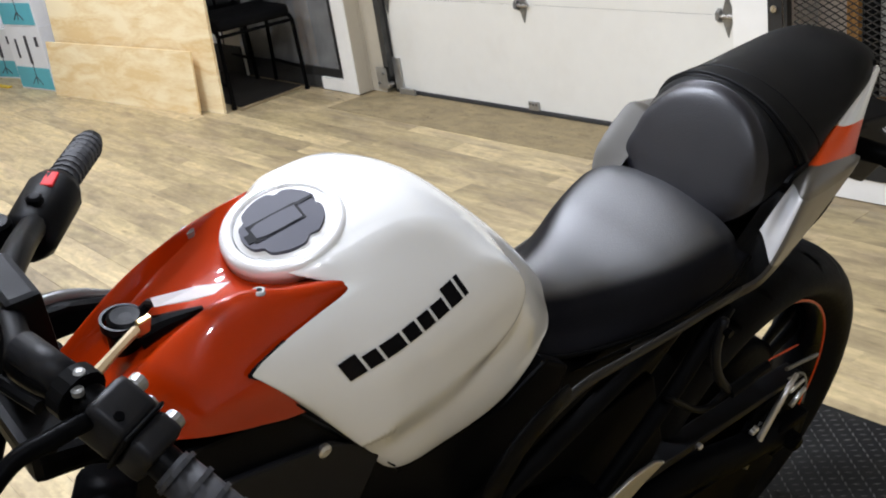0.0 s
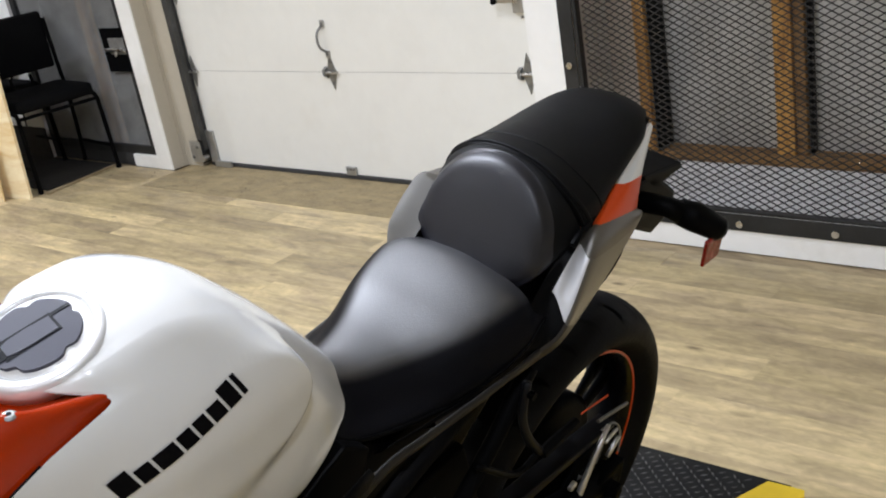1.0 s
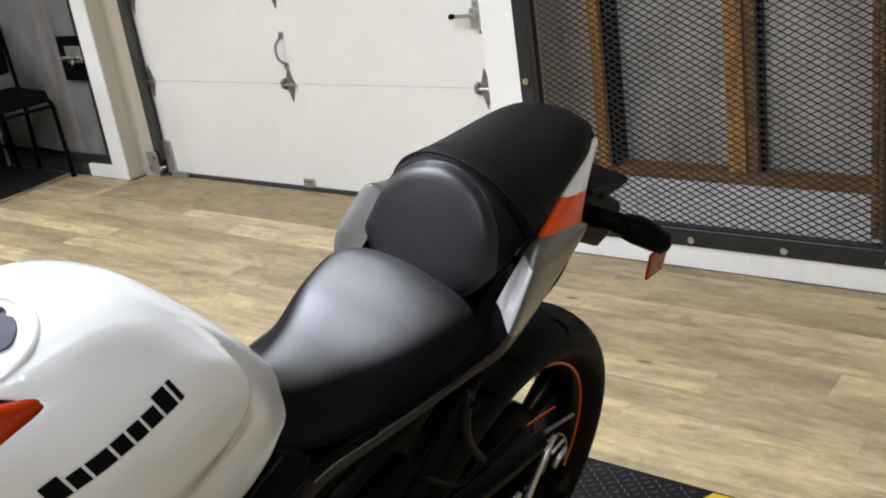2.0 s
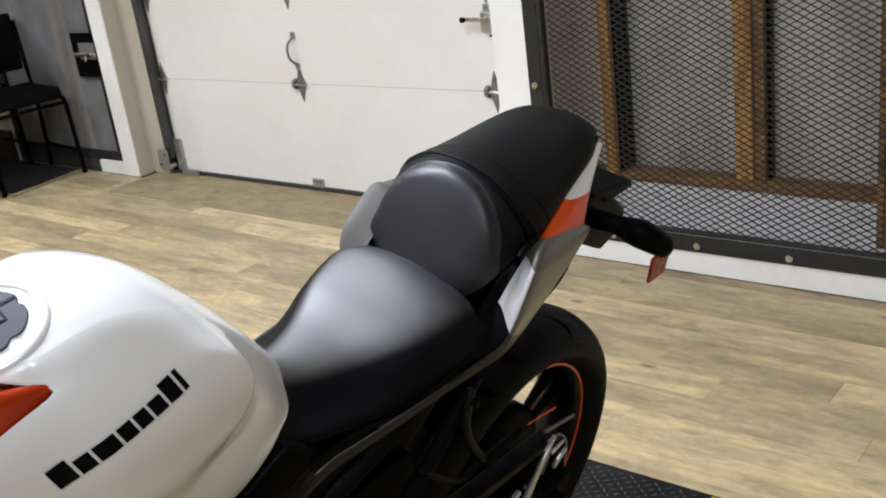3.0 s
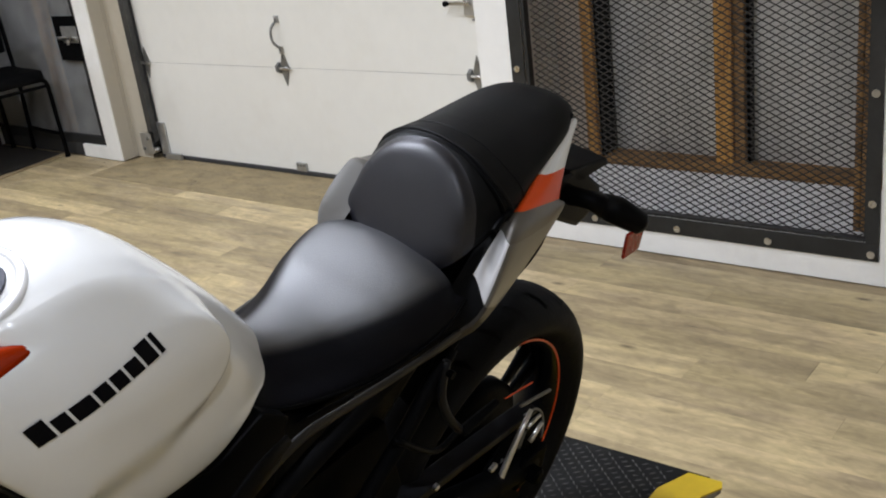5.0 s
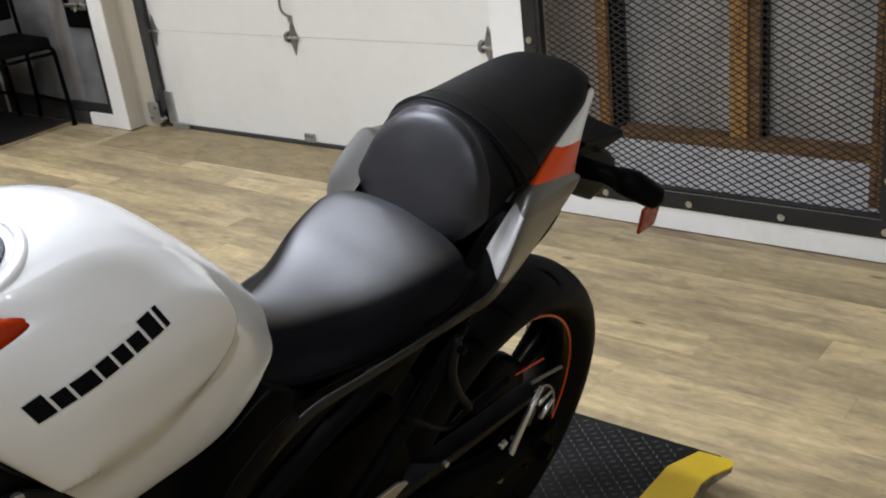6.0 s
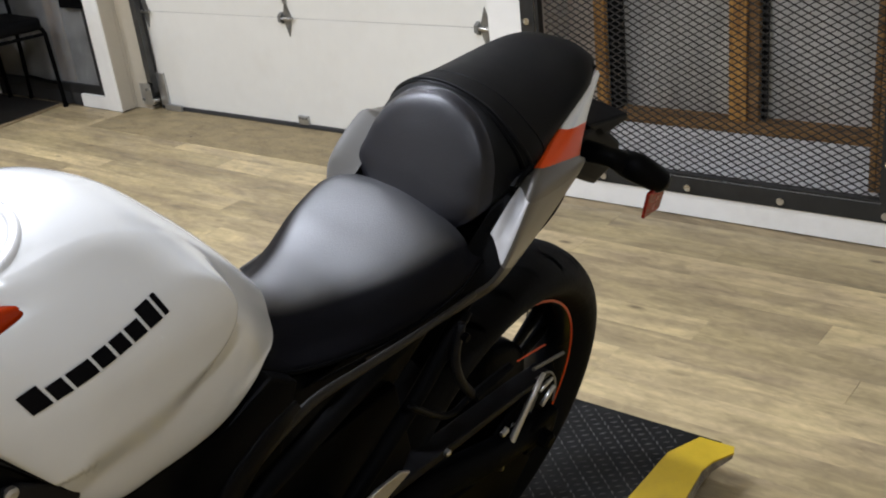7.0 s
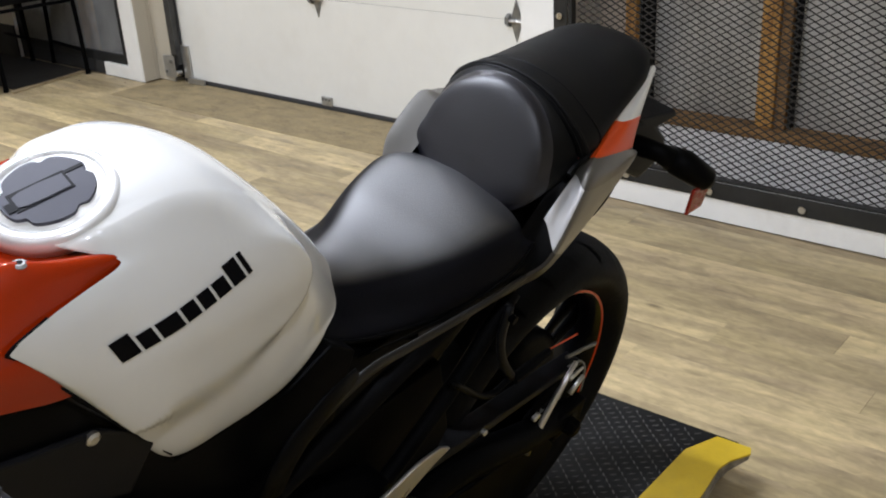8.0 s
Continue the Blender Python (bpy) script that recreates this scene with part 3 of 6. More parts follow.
def mesh_panel():
    p = thing("mesh_panel", "black steel frame with expanded mesh bolted over a wall opening", "security screen", kind="structure")
    x = FRONT - 0.006
    part("frame_bar", box(x, FRONT - 0.001, 0.157, 1.470, 0.082, 0.142, bevel=0.0015), FRAME_STEEL, p)
    part("frame_bar", box(x, FRONT - 0.001, 1.412, 1.470, 0.1425, 2.14, bevel=0.0015), FRAME_STEEL, p)
    part("frame_bar", box(x, FRONT - 0.001, 0.157, 0.197, 0.1425, 2.14, bevel=0.0015), FRAME_STEEL, p)
    for a in ((x + 0.005, FRONT + 0.028, 1.396, 1.411, 0.143, 2.13), (x + 0.005, FRONT + 0.028, 0.2, 1.411, 0.1425, 0.152), (x + 0.005, FRONT + 0.028, 0.198, 0.204, 0.153, 2.13)):
        part("angle_lip", box(*a, bevel=0.001), FRAME_STEEL, p)
    for y, z in ((0.829, 0.108), (0.505, 0.108), (0.178, 0.108), (0.178, 0.275), (0.178, 0.62), (0.178, 0.95), (1.155, 0.108), (1.44, 0.655), (1.44, 1.1)):
        part("bolt", turned([(0.0125, 0.0), (0.0125, 0.003), (0.009, 0.008), (0.004, 0.010)], "x", 12, (x - 0.010, y, z)), STEEL, p, "pale round bolt head")
    sheet("mesh_sheet", expanded(0.205, 1.40, 0.155, 2.1, 0.0435, 0.0232, 0.0035, FRONT + 0.015), MESH, p, "dark expanded steel mesh")
    # behind it: limed concrete footing, timber frame, foil backing
    structure("footing", prism([(3.873, 0.0), (3.873, 0.105), (3.90, 0.135), (3.962, 0.225), (4.20, 0.225), (4.20, 0.0)], -0.2, 1.469, 0.006), CONCRETE, "limed rough sloping concrete footing behind the mesh", "footing")
    part_of = thing("stud_frame", "old brown timber stud frame behind the mesh panel", "timber frame", kind="structure")
    part("bottom_plate", box(3.965, 4.06, -0.2, 1.469, 0.226, 0.262, bevel=0.004), SILL, part_of)
    for y0, y1 in ((0.744, 0.808), (0.0, 0.05)):
        part("stud", box(3.985, 4.055, y0, y1, 0.263, 2.2, bevel=0.004), STUD, part_of)
    part("stud", box(4.0, 4.055, 0.705, 0.742, 0.263, 2.2, bevel=0.004), SILL, part_of, "second stud set behind the first")
    part("stud", box(3.925, 3.965, 1.258, 1.302, 0.263, 2.2, bevel=0.004), STUD, part_of, "narrow upright batten")
    part("gap_strip", box(3.95, 4.055, 1.246, 1.257, 0.263, 2.2), BLACK, part_of, "dark gap beside the batten")
    for y0, y1 in ((0.215, 0.236), (0.238, 0.258)):
        part("stud", box(FRONT + 0.05, FRONT + 0.14, y0 - 0.004, y1 - 0.004, 0.153, 2.1, bevel=0.003), SILL, part_of, "narrow upright strip beside the frame")
    part("gap_strip", box(4.02, 4.058, 0.692, 0.704, 0.263, 2.2), BLACK, part_of, "dark gap beside the stud")
    part("back_board", box(4.02, 4.058, 1.303, 1.468, 0.263, 2.2), material("beige_board", (0.60, 0.52, 0.44), 0.7, vary=0.12, scale=5, bump=0.2), part_of, "beige board between batten and frame")
    structure("backing_sheet", box(4.062, 4.08, -0.3, 1.469, 0.20, 2.2), FOIL, "dull grey foil-faced sheet behind the studs", "sheet")


def gate():
    # black strip added to darken the foot of the wall behind the chairs
    structure("gate_dark_strip", box(3.846, 3.8545, 5.63, 6.15, 0, 0.20, bevel=0.002), FRAME_STEEL, "added black strip that darkens the wall's foot beside the gate", "skirting")
    g = thing("mesh_gate", "black steel-framed gate with fine expanded mesh, shut", "gate", kind="structure")
    x0, x1 = 3.872, 3.90
    y0, y1, z0 = 4.458, 5.625, 0.078
    part("frame_bar", box(x0, x1, y0, y0 + 0.05, z0, 2.1, bevel=0.002), FRAME_STEEL, g)
    part("frame_bar", box(x0, x1, y1 - 0.05, y1, z0, 2.1, bevel=0.002), FRAME_STEEL, g)
    part("frame_bar", box(x0, x1, y0 + 0.051, y1 - 0.051, z0, z0 + 0.05, bevel=0.002), FRAME_STEEL, g)
    sheet("mesh_sheet", expanded(y0 + 0.04, y1 - 0.04, z0 + 0.04, 1.5, 0.029, 0.0138, 0.0031, x1 - 0.008), GATE_MESH, g, "fine dark expanded mesh")
    lock = part("lock_plate", box(x0 - 0.006, x0 - 0.001, 4.485, 4.70, 0.57, 0.82, bevel=0.002), BLACK_STEEL, g, "black square lock plate")
    part("slide_bolt", tube([(x0 - 0.022, 4.47, 0.70), (x0 - 0.022, 4.655, 0.70)], 0.011, 10), STEEL, lock, "bright steel slide bolt")
    part("bolt_plate", box(x0 - 0.012, x0 - 0.0065, 4.482, 4.63, 0.672, 0.765, bevel=0.002), GALV, lock)
    part("bolt_knob", tube([(x0 - 0.022, 4.56, 0.70), (x0 - 0.03, 4.56, 0.665)], 0.007, 8), STEEL, lock)
    structure("gate_post", box(3.93, 3.99, 4.91, 4.98, 0, 2.3, bevel=0.004), STUD, "old brown timber post behind the gate", "post")
    # added sheet close behind the mesh, coloured as the store's darkness
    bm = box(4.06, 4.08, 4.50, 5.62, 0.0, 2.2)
    structure("store_sheet", bm, DARK_WALL, "added dark sheet for the unlit store behind the gate", "sheet")


def floor():
    structure("ground", box(WEST - 0.12, EAST + 1.4, SOUTH - 0.12, NORTH + 0.12, -0.12, -0.006), BARE, "worn subfloor under the planks", "floor")
    fl = thing("floor", "pale brown wood-look vinyl plank floor, lightly soiled", "floor", kind="structure")
    structure("door_threshold", box(3.61, 4.06, 1.62, 4.285, -0.005, 0.0015, bevel=0.0006), THRESHOLD, "darker worn boards before the garage door", "threshold")
    return fl


def planks(fl):
    """Planks along y, 120 mm wide, end joints staggered."""
    rng = random.Random(4)
    wide, gap = 0.12, 0.0005
    meshes = {}
    rest = bmesh.new()

    def lay(x0, x1, y0, y1, single):
        w, l = round(x1 - x0, 3), round(y1 - y0, 3)
        if not single:
            quad_slab(rest, x0, x1, y0, y1)
            return
        if (w, l) not in meshes:
            b = bmesh.new()
            quad_slab(b, -w / 2, w / 2, -l / 2, l / 2)
            me = bpy.data.meshes.new("plank")
            b.to_mesh(me)
            b.free()
            me.materials.append(FLOOR)
            meshes[w, l] = me
        ob = new("plank", meshes[w, l])
        ob.matrix_basis = pose((x0 + x1) / 2, (y0 + y1) / 2, 0)
        ob.parent = fl

    x = 3.045 - 52 * wide
    while x < 3.845:
        starts = 0.45 if abs(x - 2.925) < 0.01 else rng.choice([0.0, 0.15, 0.3, 0.45, 0.6, 0.75, 0.9, 1.05])
        y = starts - 1.2 * 4
        while y < NORTH:
            a, b = max(y, SOUTH), min(y + 1.2, NORTH)
            x1 = min(x + wide, 3.852)
            if b > a + 0.02:
                # clear of the boards before the garage door
                cuts = [(a, b)]
                if x1 > 3.61:
                    cuts = [(u, v) for u, v in ((a, min(b, 1.705)), (max(a, 4.291), b)) if v > u + 0.02]
                    if x < 3.61:
                        lay(x + gap / 2, 3.609, max(a, 1.705), min(b, 4.291), True) if min(b, 4.291) > max(a, 1.705) + 0.02 else None
                    if x1 > FRONT:
                        cuts = [(max(u, 1.70), v) for u, v in cuts if v > 1.72]
                for u, v in cuts:
                    lay(x + gap / 2, x1 - gap / 2, u + gap / 2, v - gap / 2, x > 1.3 and -0.8 < u and v < 7.6)
            y += 1.2
        x += wide
    ob = part("far_planks", rest, FLOOR, fl)
    ob["kind"] = "stuff"


def quad_slab(bm, x0, x1, y0, y1, e=0.0003):
    """A plank with eased edges, its top at z = 0."""
    lo = [bm.verts.new(p) for p in ((x0, y0, -0.005), (x1, y0, -0.005), (x1, y1, -0.005), (x0, y1, -0.005))]
    mid = [bm.verts.new(p) for p in ((x0, y0, -e), (x1, y0, -e), (x1, y1, -e), (x0, y1, -e))]
    top = [bm.verts.new(p) for p in ((x0 + e, y0 + e, 0), (x1 - e, y0 + e, 0), (x1 - e, y1 - e, 0), (x0 + e, y1 - e, 0))]
    bm.faces.new(top)
    for a, b in ((lo, mid), (mid, top)):
        for i in range(4):
            bm.faces.new((a[i], a[(i + 1) % 4], b[(i + 1) % 4], b[i]))


def downlights():
    can = thing("ceiling_lamp", "white round ceiling downlight, lit, assumed out of view", "ceiling lamp", group="ceiling downlights")
    part("can", turned([(0.055, 0.0), (0.075, 0.0), (0.075, 0.15), (0.05, 0.15), (0.05, 0.02), (0.055, 0.0)], "z", 24), WALL, can)
    for i, (x, y, w) in enumerate(LAMPS):
        m = pose(x, y, CEILING - 0.15)
        if i == 0:
            can.matrix_basis = m
        else:
            copy_thing(can, m)


walls()
garage_door()
mesh_panel()
gate()
FLOOR_THING = floor()
downlights()


# ---- the motorcycle, leaning on its side stand; x to its rear, y to its right, z up along its lean ----
LEAN = 17.0
BIKE = pose(1.894, 0.449, 0.123, LEAN, 0, 0)
TAIL_Y = 0.012
# tank: rails from front to rear, from the spine down to the lower lip
TANK_SPINE = [(-0.945, 0, 1.056), (-0.925, 0, 1.064), (-0.887, 0, 1.077), (-0.82, 0, 1.087), (-0.76, 0, 1.064), (-0.70, 0, 1.011), (-0.65, 0, 0.958), (-0.603, 0, 0.902)]
TANK_CROWN = [(-0.934, 0.048, 1.058), (-0.925, 0.054, 1.060), (-0.887, 0.060, 1.070), (-0.82, 0.065, 1.074), (-0.76, 0.062, 1.049), (-0.70, 0.054, 1.001), (-0.65, 0.047, 0.950), (-0.604, 0.040, 0.894)]
TANK_SHOULDER = [(-0.897, 0.083, 1.047), (-0.875, 0.087, 1.047), (-0.845, 0.090, 1.044), (-0.80, 0.091, 1.034), (-0.75, 0.088, 1.006), (-0.70, 0.082, 0.966), (-0.655, 0.073, 0.925), (-0.610, 0.060, 0.874)]
TANK_FLANK = [(-0.965, 0.098, 1.034), (-0.93, 0.103, 1.022), (-0.885, 0.106, 1.010), (-0.83, 0.108, 0.990), (-0.77, 0.106, 0.962), (-0.71, 0.100, 0.930), (-0.66, 0.089, 0.898), (-0.616, 0.073, 0.862)]
TANK_SIDE = [(-0.999, 0.103, 1.023), (-0.96, 0.110, 0.988), (-0.915, 0.114, 0.955), (-0.86, 0.115, 0.922), (-0.79, 0.114, 0.890), (-0.72, 0.108, 0.868), (-0.67, 0.097, 0.858), (-0.624, 0.080, 0.854)]
TANK_EDGE = [(-0.992, 0.101, 1.010), (-0.950, 0.107, 0.953), (-0.905, 0.108, 0.888), (-0.852, 0.103, 0.816), (-0.785, 0.104, 0.810), (-0.715, 0.103, 0.816), (-0.666, 0.097, 0.836), (-0.632, 0.083, 0.851)]
TANK_LIP = [(-0.985, 0.085, 1.0), (-0.945, 0.088, 0.94), (-0.90, 0.088, 0.875), (-0.848, 0.085, 0.810), (-0.785, 0.086, 0.803), (-0.715, 0.084, 0.808), (-0.66, 0.078, 0.826), (-0.625, 0.066, 0.842)]
TANK = [TANK_SPINE, TANK_CROWN, TANK_SHOULDER, TANK_FLANK, TANK_SIDE, TANK_EDGE, TANK_LIP]
# the raised side panel's rim, in x and z, from its upper front round the rear to its lower front
PANEL_RIM = [(-0.90, 1.064), (-0.84, 1.052), (-0.785, 1.040), (-0.738, 1.020), (-0.708, 0.993), (-0.696, 0.965), (-0.702, 0.938), (-0.727, 0.917), (-0.763, 0.904), (-0.80, 0.893), (-0.86, 0.885)]
SHROUD = [
    [(-0.928, 0, 1.040), (-0.99, 0, 1.036), (-1.04, 0, 1.018), (-1.085, 0, 0.990), (-1.112, 0, 0.965)],
    [(-0.918, 0.045, 1.043), (-0.985, 0.038, 1.044), (-1.035, 0.032, 1.026), (-1.085, 0.027, 0.998), (-1.114, 0.022, 0.972)],
    [(-0.886, 0.0835, 1.0495), (-0.940, 0.074, 1.060), (-0.985, 0.056, 1.064), (-1.04, 0.051, 1.042), (-1.108, 0.044, 0.992)],
    [(-0.87, 0.088, 1.020), (-0.94, 0.092, 1.036), (-1.0, 0.085, 1.038), (-1.05, 0.077, 1.028), (-1.11, 0.060, 0.985)],
    [(-0.86, 0.096, 0.985), (-0.94, 0.104, 0.992), (-1.0, 0.104, 1.004), (-1.045, 0.100, 1.007), (-1.085, 0.085, 0.985)],
    [(-0.86, 0.098, 0.945), (-0.95, 0.105, 0.953), (-1.0, 0.106, 0.967), (-1.04, 0.106, 0.982), (-1.07, 0.098, 0.990)],
]
# seats and tail, about the line y = TAIL_Y
SEAT_RIDGE = [(-0.625, 0, 0.880), (-0.56, 0, 0.834), (-0.48, 0, 0.830), (-0.40, 0, 0.848), (-0.33, 0, 0.868), (-0.294, 0, 0.868)]
SEAT_TOP = [(-0.628, 0.022, 0.876), (-0.56, 0.027, 0.830), (-0.48, 0.042, 0.826), (-0.40, 0.070, 0.845), (-0.335, 0.074, 0.861), (-0.298, 0.071, 0.859)]
SEAT_SHOULDER = [(-0.632, 0.040, 0.860), (-0.565, 0.046, 0.817), (-0.48, 0.066, 0.811), (-0.40, 0.098, 0.831), (-0.335, 0.107, 0.848), (-0.300, 0.103, 0.848)]
SEAT_FLANK = [(-0.636, 0.056, 0.835), (-0.57, 0.064, 0.800), (-0.48, 0.086, 0.791), (-0.40, 0.113, 0.808), (-0.335, 0.122, 0.830), (-0.300, 0.118, 0.832)]
SEAT_HEM = [(-0.640, 0.072, 0.812), (-0.57, 0.086, 0.783), (-0.48, 0.104, 0.772), (-0.40, 0.119, 0.777), (-0.335, 0.130, 0.800), (-0.290, 0.128, 0.825)]
SEAT_UNDER = [(-0.63, 0.06, 0.80), (-0.56, 0.07, 0.77), (-0.48, 0.085, 0.76), (-0.40, 0.10, 0.765), (-0.335, 0.11, 0.785), (-0.295, 0.105, 0.81)]
RIDER_SEAT = [SEAT_RIDGE, SEAT_TOP, SEAT_SHOULDER, SEAT_FLANK, SEAT_HEM, SEAT_UNDER]


def dome(degrees):
    """Four points from the middle of the pillion pad's round front over its rim, at an angle from the top."""
    out = []
    for radius, out_by in ((0.003, -0.016), (0.062, -0.013), (0.0905, -0.005), (0.0985, 0.010)):
        z = 0.896 + radius * math.cos(math.radians(degrees))
        out.append((-0.277 + 0.30 * (z - 0.896) + out_by, radius * math.sin(math.radians(degrees)), z))
    return out


PAD_RIDGE = dome(0) + [(-0.222, 0, 0.998), (-0.12, 0, 0.998), (-0.01, 0, 1.005), (0.05, 0, 0.992), (0.082, 0, 0.968)]
PAD_TOP = dome(30) + [(-0.219, 0.051, 0.989), (-0.12, 0.045, 0.991), (-0.01, 0.042, 1.001), (0.045, 0.036, 0.989), (0.076, 0.022, 0.968)]
PAD_SHOULDER = dome(58) + [(-0.212, 0.088, 0.965), (-0.12, 0.082, 0.973), (-0.015, 0.07, 0.989), (0.036, 0.055, 0.985), (0.064, 0.036, 0.969)]
PAD_FLANK = dome(82) + [(-0.2, 0.11, 0.938), (-0.12, 0.101, 0.955), (-0.02, 0.083, 0.974), (0.026, 0.063, 0.975), (0.048, 0.044, 0.966)]
PAD_HEM = dome(108) + [(-0.185, 0.111, 0.911), (-0.12, 0.097, 0.93), (-0.02, 0.079, 0.958), (0.022, 0.061, 0.966), (0.042, 0.044, 0.961)]
PAD_UNDER = dome(180) + [(-0.17, 0.08, 0.885), (-0.11, 0.07, 0.9), (-0.02, 0.05, 0.93), (0.015, 0.04, 0.94), (0.035, 0.03, 0.945)]
PILLION = [PAD_RIDGE, PAD_TOP, PAD_SHOULDER, PAD_FLANK, PAD_HEM, PAD_UNDER]
COWL_INNER = [(-0.60, 0.08, 0.745), (-0.44, 0.098, 0.750), (-0.35, 0.105, 0.780), (-0.302, 0.112, 0.842), (-0.235, 0.106, 0.890), (-0.19, 0.102, 0.898), (-0.104, 0.084, 0.922), (0.015, 0.062, 0.970)]
COWL_TOP = [(-0.597, 0.097, 0.769), (-0.430, 0.117, 0.772), (-0.325, 0.130, 0.798), (-0.301, 0.139, 0.866), (-0.234, 0.131, 0.911), (-0.190, 0.124, 0.918), (-0.104, 0.102, 0.937), (0.018, 0.078, 0.980)]
COWL_RIDGE = [(-0.598, 0.099, 0.767), (-0.428, 0.119, 0.766), (-0.319, 0.134, 0.784), (-0.269, 0.144, 0.806), (-0.228, 0.146, 0.893), (-0.186, 0.133, 0.921), (-0.091, 0.107, 0.934), (0.020, 0.081, 0.978)]
COWL_SIDE = [(-0.598, 0.100, 0.766), (-0.428, 0.120, 0.761), (-0.319, 0.136, 0.778), (-0.260, 0.146, 0.797), (-0.177, 0.146, 0.885), (-0.142, 0.134, 0.914), (-0.075, 0.112, 0.935), (0.020, 0.083, 0.975)]
COWL_EDGE = [(-0.597, 0.099, 0.761), (-0.425, 0.119, 0.754), (-0.317, 0.134, 0.765), (-0.238, 0.141, 0.782), (-0.066, 0.128, 0.868), (-0.070, 0.124, 0.895), (-0.035, 0.106, 0.928), (0.016, 0.084, 0.966)]
COWL_LIP = [(-0.60, 0.08, 0.745), (-0.44, 0.10, 0.748), (-0.33, 0.115, 0.760), (-0.225, 0.124, 0.772), (-0.050, 0.112, 0.858), (-0.060, 0.108, 0.890), (-0.026, 0.092, 0.921), (0.018, 0.074, 0.958)]
# on the near side the shoulder is a broad ledge that lies open to the lamps
LEDGE_TOP = COWL_TOP[:3] + [(-0.274, 0.122, 0.846), (-0.220, 0.123, 0.902)] + COWL_TOP[5:]
LEDGE_RIDGE = COWL_RIDGE[:3] + [(-0.284, 0.152, 0.817), (-0.236, 0.150, 0.898)] + COWL_RIDGE[5:]
LEDGE_SIDE = COWL_SIDE[:3] + [(-0.274, 0.154, 0.808)] + COWL_SIDE[4:]
FAR_INNER = COWL_INNER[:2] + [(-0.35, 0.088, 0.805), (-0.286, 0.082, 0.872), (-0.235, 0.090, 0.905), (-0.190, 0.100, 0.916)] + COWL_INNER[6:]
FAR_COWL = [FAR_INNER, [(x, y * (0.92 if 1 < k < 4 else 0.86 if k > 4 else 1), z - (0.018 if k > 4 else 0)) for k, (x, y, z) in enumerate(COWL_TOP)]] + [[(x, y * (0.83 if 1 < k < 4 else 0.86 if k > 4 else 1), z - (0.018 if k > 4 else 0)) for k, (x, y, z) in enumerate(rail)] for rail in (COWL_RIDGE, COWL_SIDE, COWL_EDGE, COWL_LIP)]
NEAR_COWL = [COWL_INNER, LEDGE_TOP, LEDGE_RIDGE, LEDGE_SIDE, COWL_EDGE, COWL_LIP]


def smooth_step(lo, hi, v):
    f = min(max((v - lo) / (hi - lo), 0.0), 1.0)
    return f * f * (3 - 2 * f)


RIM_LINE = [(p.x, p.y) for p in spline([(x, z, 0) for x, z in PANEL_RIM], 81)]


def panel_share(x, z):
    """How much of the raised side panel stands at x and z: 1 inside its rim, 0 outside, with a soft upper and front edge."""
    best, inside, at = 9.0, False, 0
    for i, (a, b) in enumerate(zip(RIM_LINE, RIM_LINE[1:])):
        dx, dz = b[0] - a[0], b[1] - a[1]
        f = min(max(((x - a[0]) * dx + (z - a[1]) * dz) / (dx * dx + dz * dz), 0), 1)
        d = math.hypot(x - a[0] - f * dx, z - a[1] - f * dz)
        if d < best:
            best, at = d, i
            inside = dx * (z - a[1]) - dz * (x - a[0]) < 0
    along = at / 80
    soft = 0.0085 + 0.030 * smooth_step(0.36, 0.10, along) if along < 0.5 else 0.0085 + 0.022 * smooth_step(0.66, 0.95, along)
    front = smooth_step(-0.945, -0.86, x)
    return smooth_step(-soft, soft * 0.7, best if inside else -best) * front


def tank_grid(n=170, m=18):
    """The tank's skin: a plain shell with the side panel swelling out of it."""
    grid = surface(TANK, n, m)
    for row in grid:
        for p in row[m:5 * m + 1]:
            panel = 0.1225 - 0.60 * (p.x + 0.84) ** 2 - 3.3 * max(p.z - 0.955, 0) ** 2 - 0.9 * max(0.93 - p.z, 0) ** 2
            if panel > p.y:
                p.y += (panel - p.y) * panel_share(p.x, p.z)
    return grid


def cover(grid):
    """Both halves of a skin given as a grid for y > 0."""
    own = bmesh.new()
    for s in (1, -1):
        V = [[own.verts.new((p.x, p.y * s * (far_tuck(p.x) if s > 0 else 1), p.z)) for p in row] for row in grid]
        for a, b in zip(V, V[1:]):
            for i in range(len(a) - 1):
                own.faces.new((a[i], a[i + 1], b[i + 1], b[i]))
    bmesh.ops.remove_doubles(own, verts=own.verts, dist=1e-5)
    bmesh.ops.recalc_face_normals(own, faces=own.faces)
    return own


def far_tuck(x):
    """How far the tank's forward tip is drawn in under the shroud on the far side."""
    return 1 - 0.62 * smooth_step(0.870, 0.945, -x)


def side_at(grid, x, z):
    """How far the tank's skin stands from the middle at x and z."""
    near = sorted(((p.x - x) ** 2 + (p.z - z) ** 2, p.y) for row in grid[:128] for p in row[26:98])[:4]
    total = sum(1 / (d + 1e-7) for d, y in near)
    return sum(y / (d + 1e-7) for d, y in near) / total


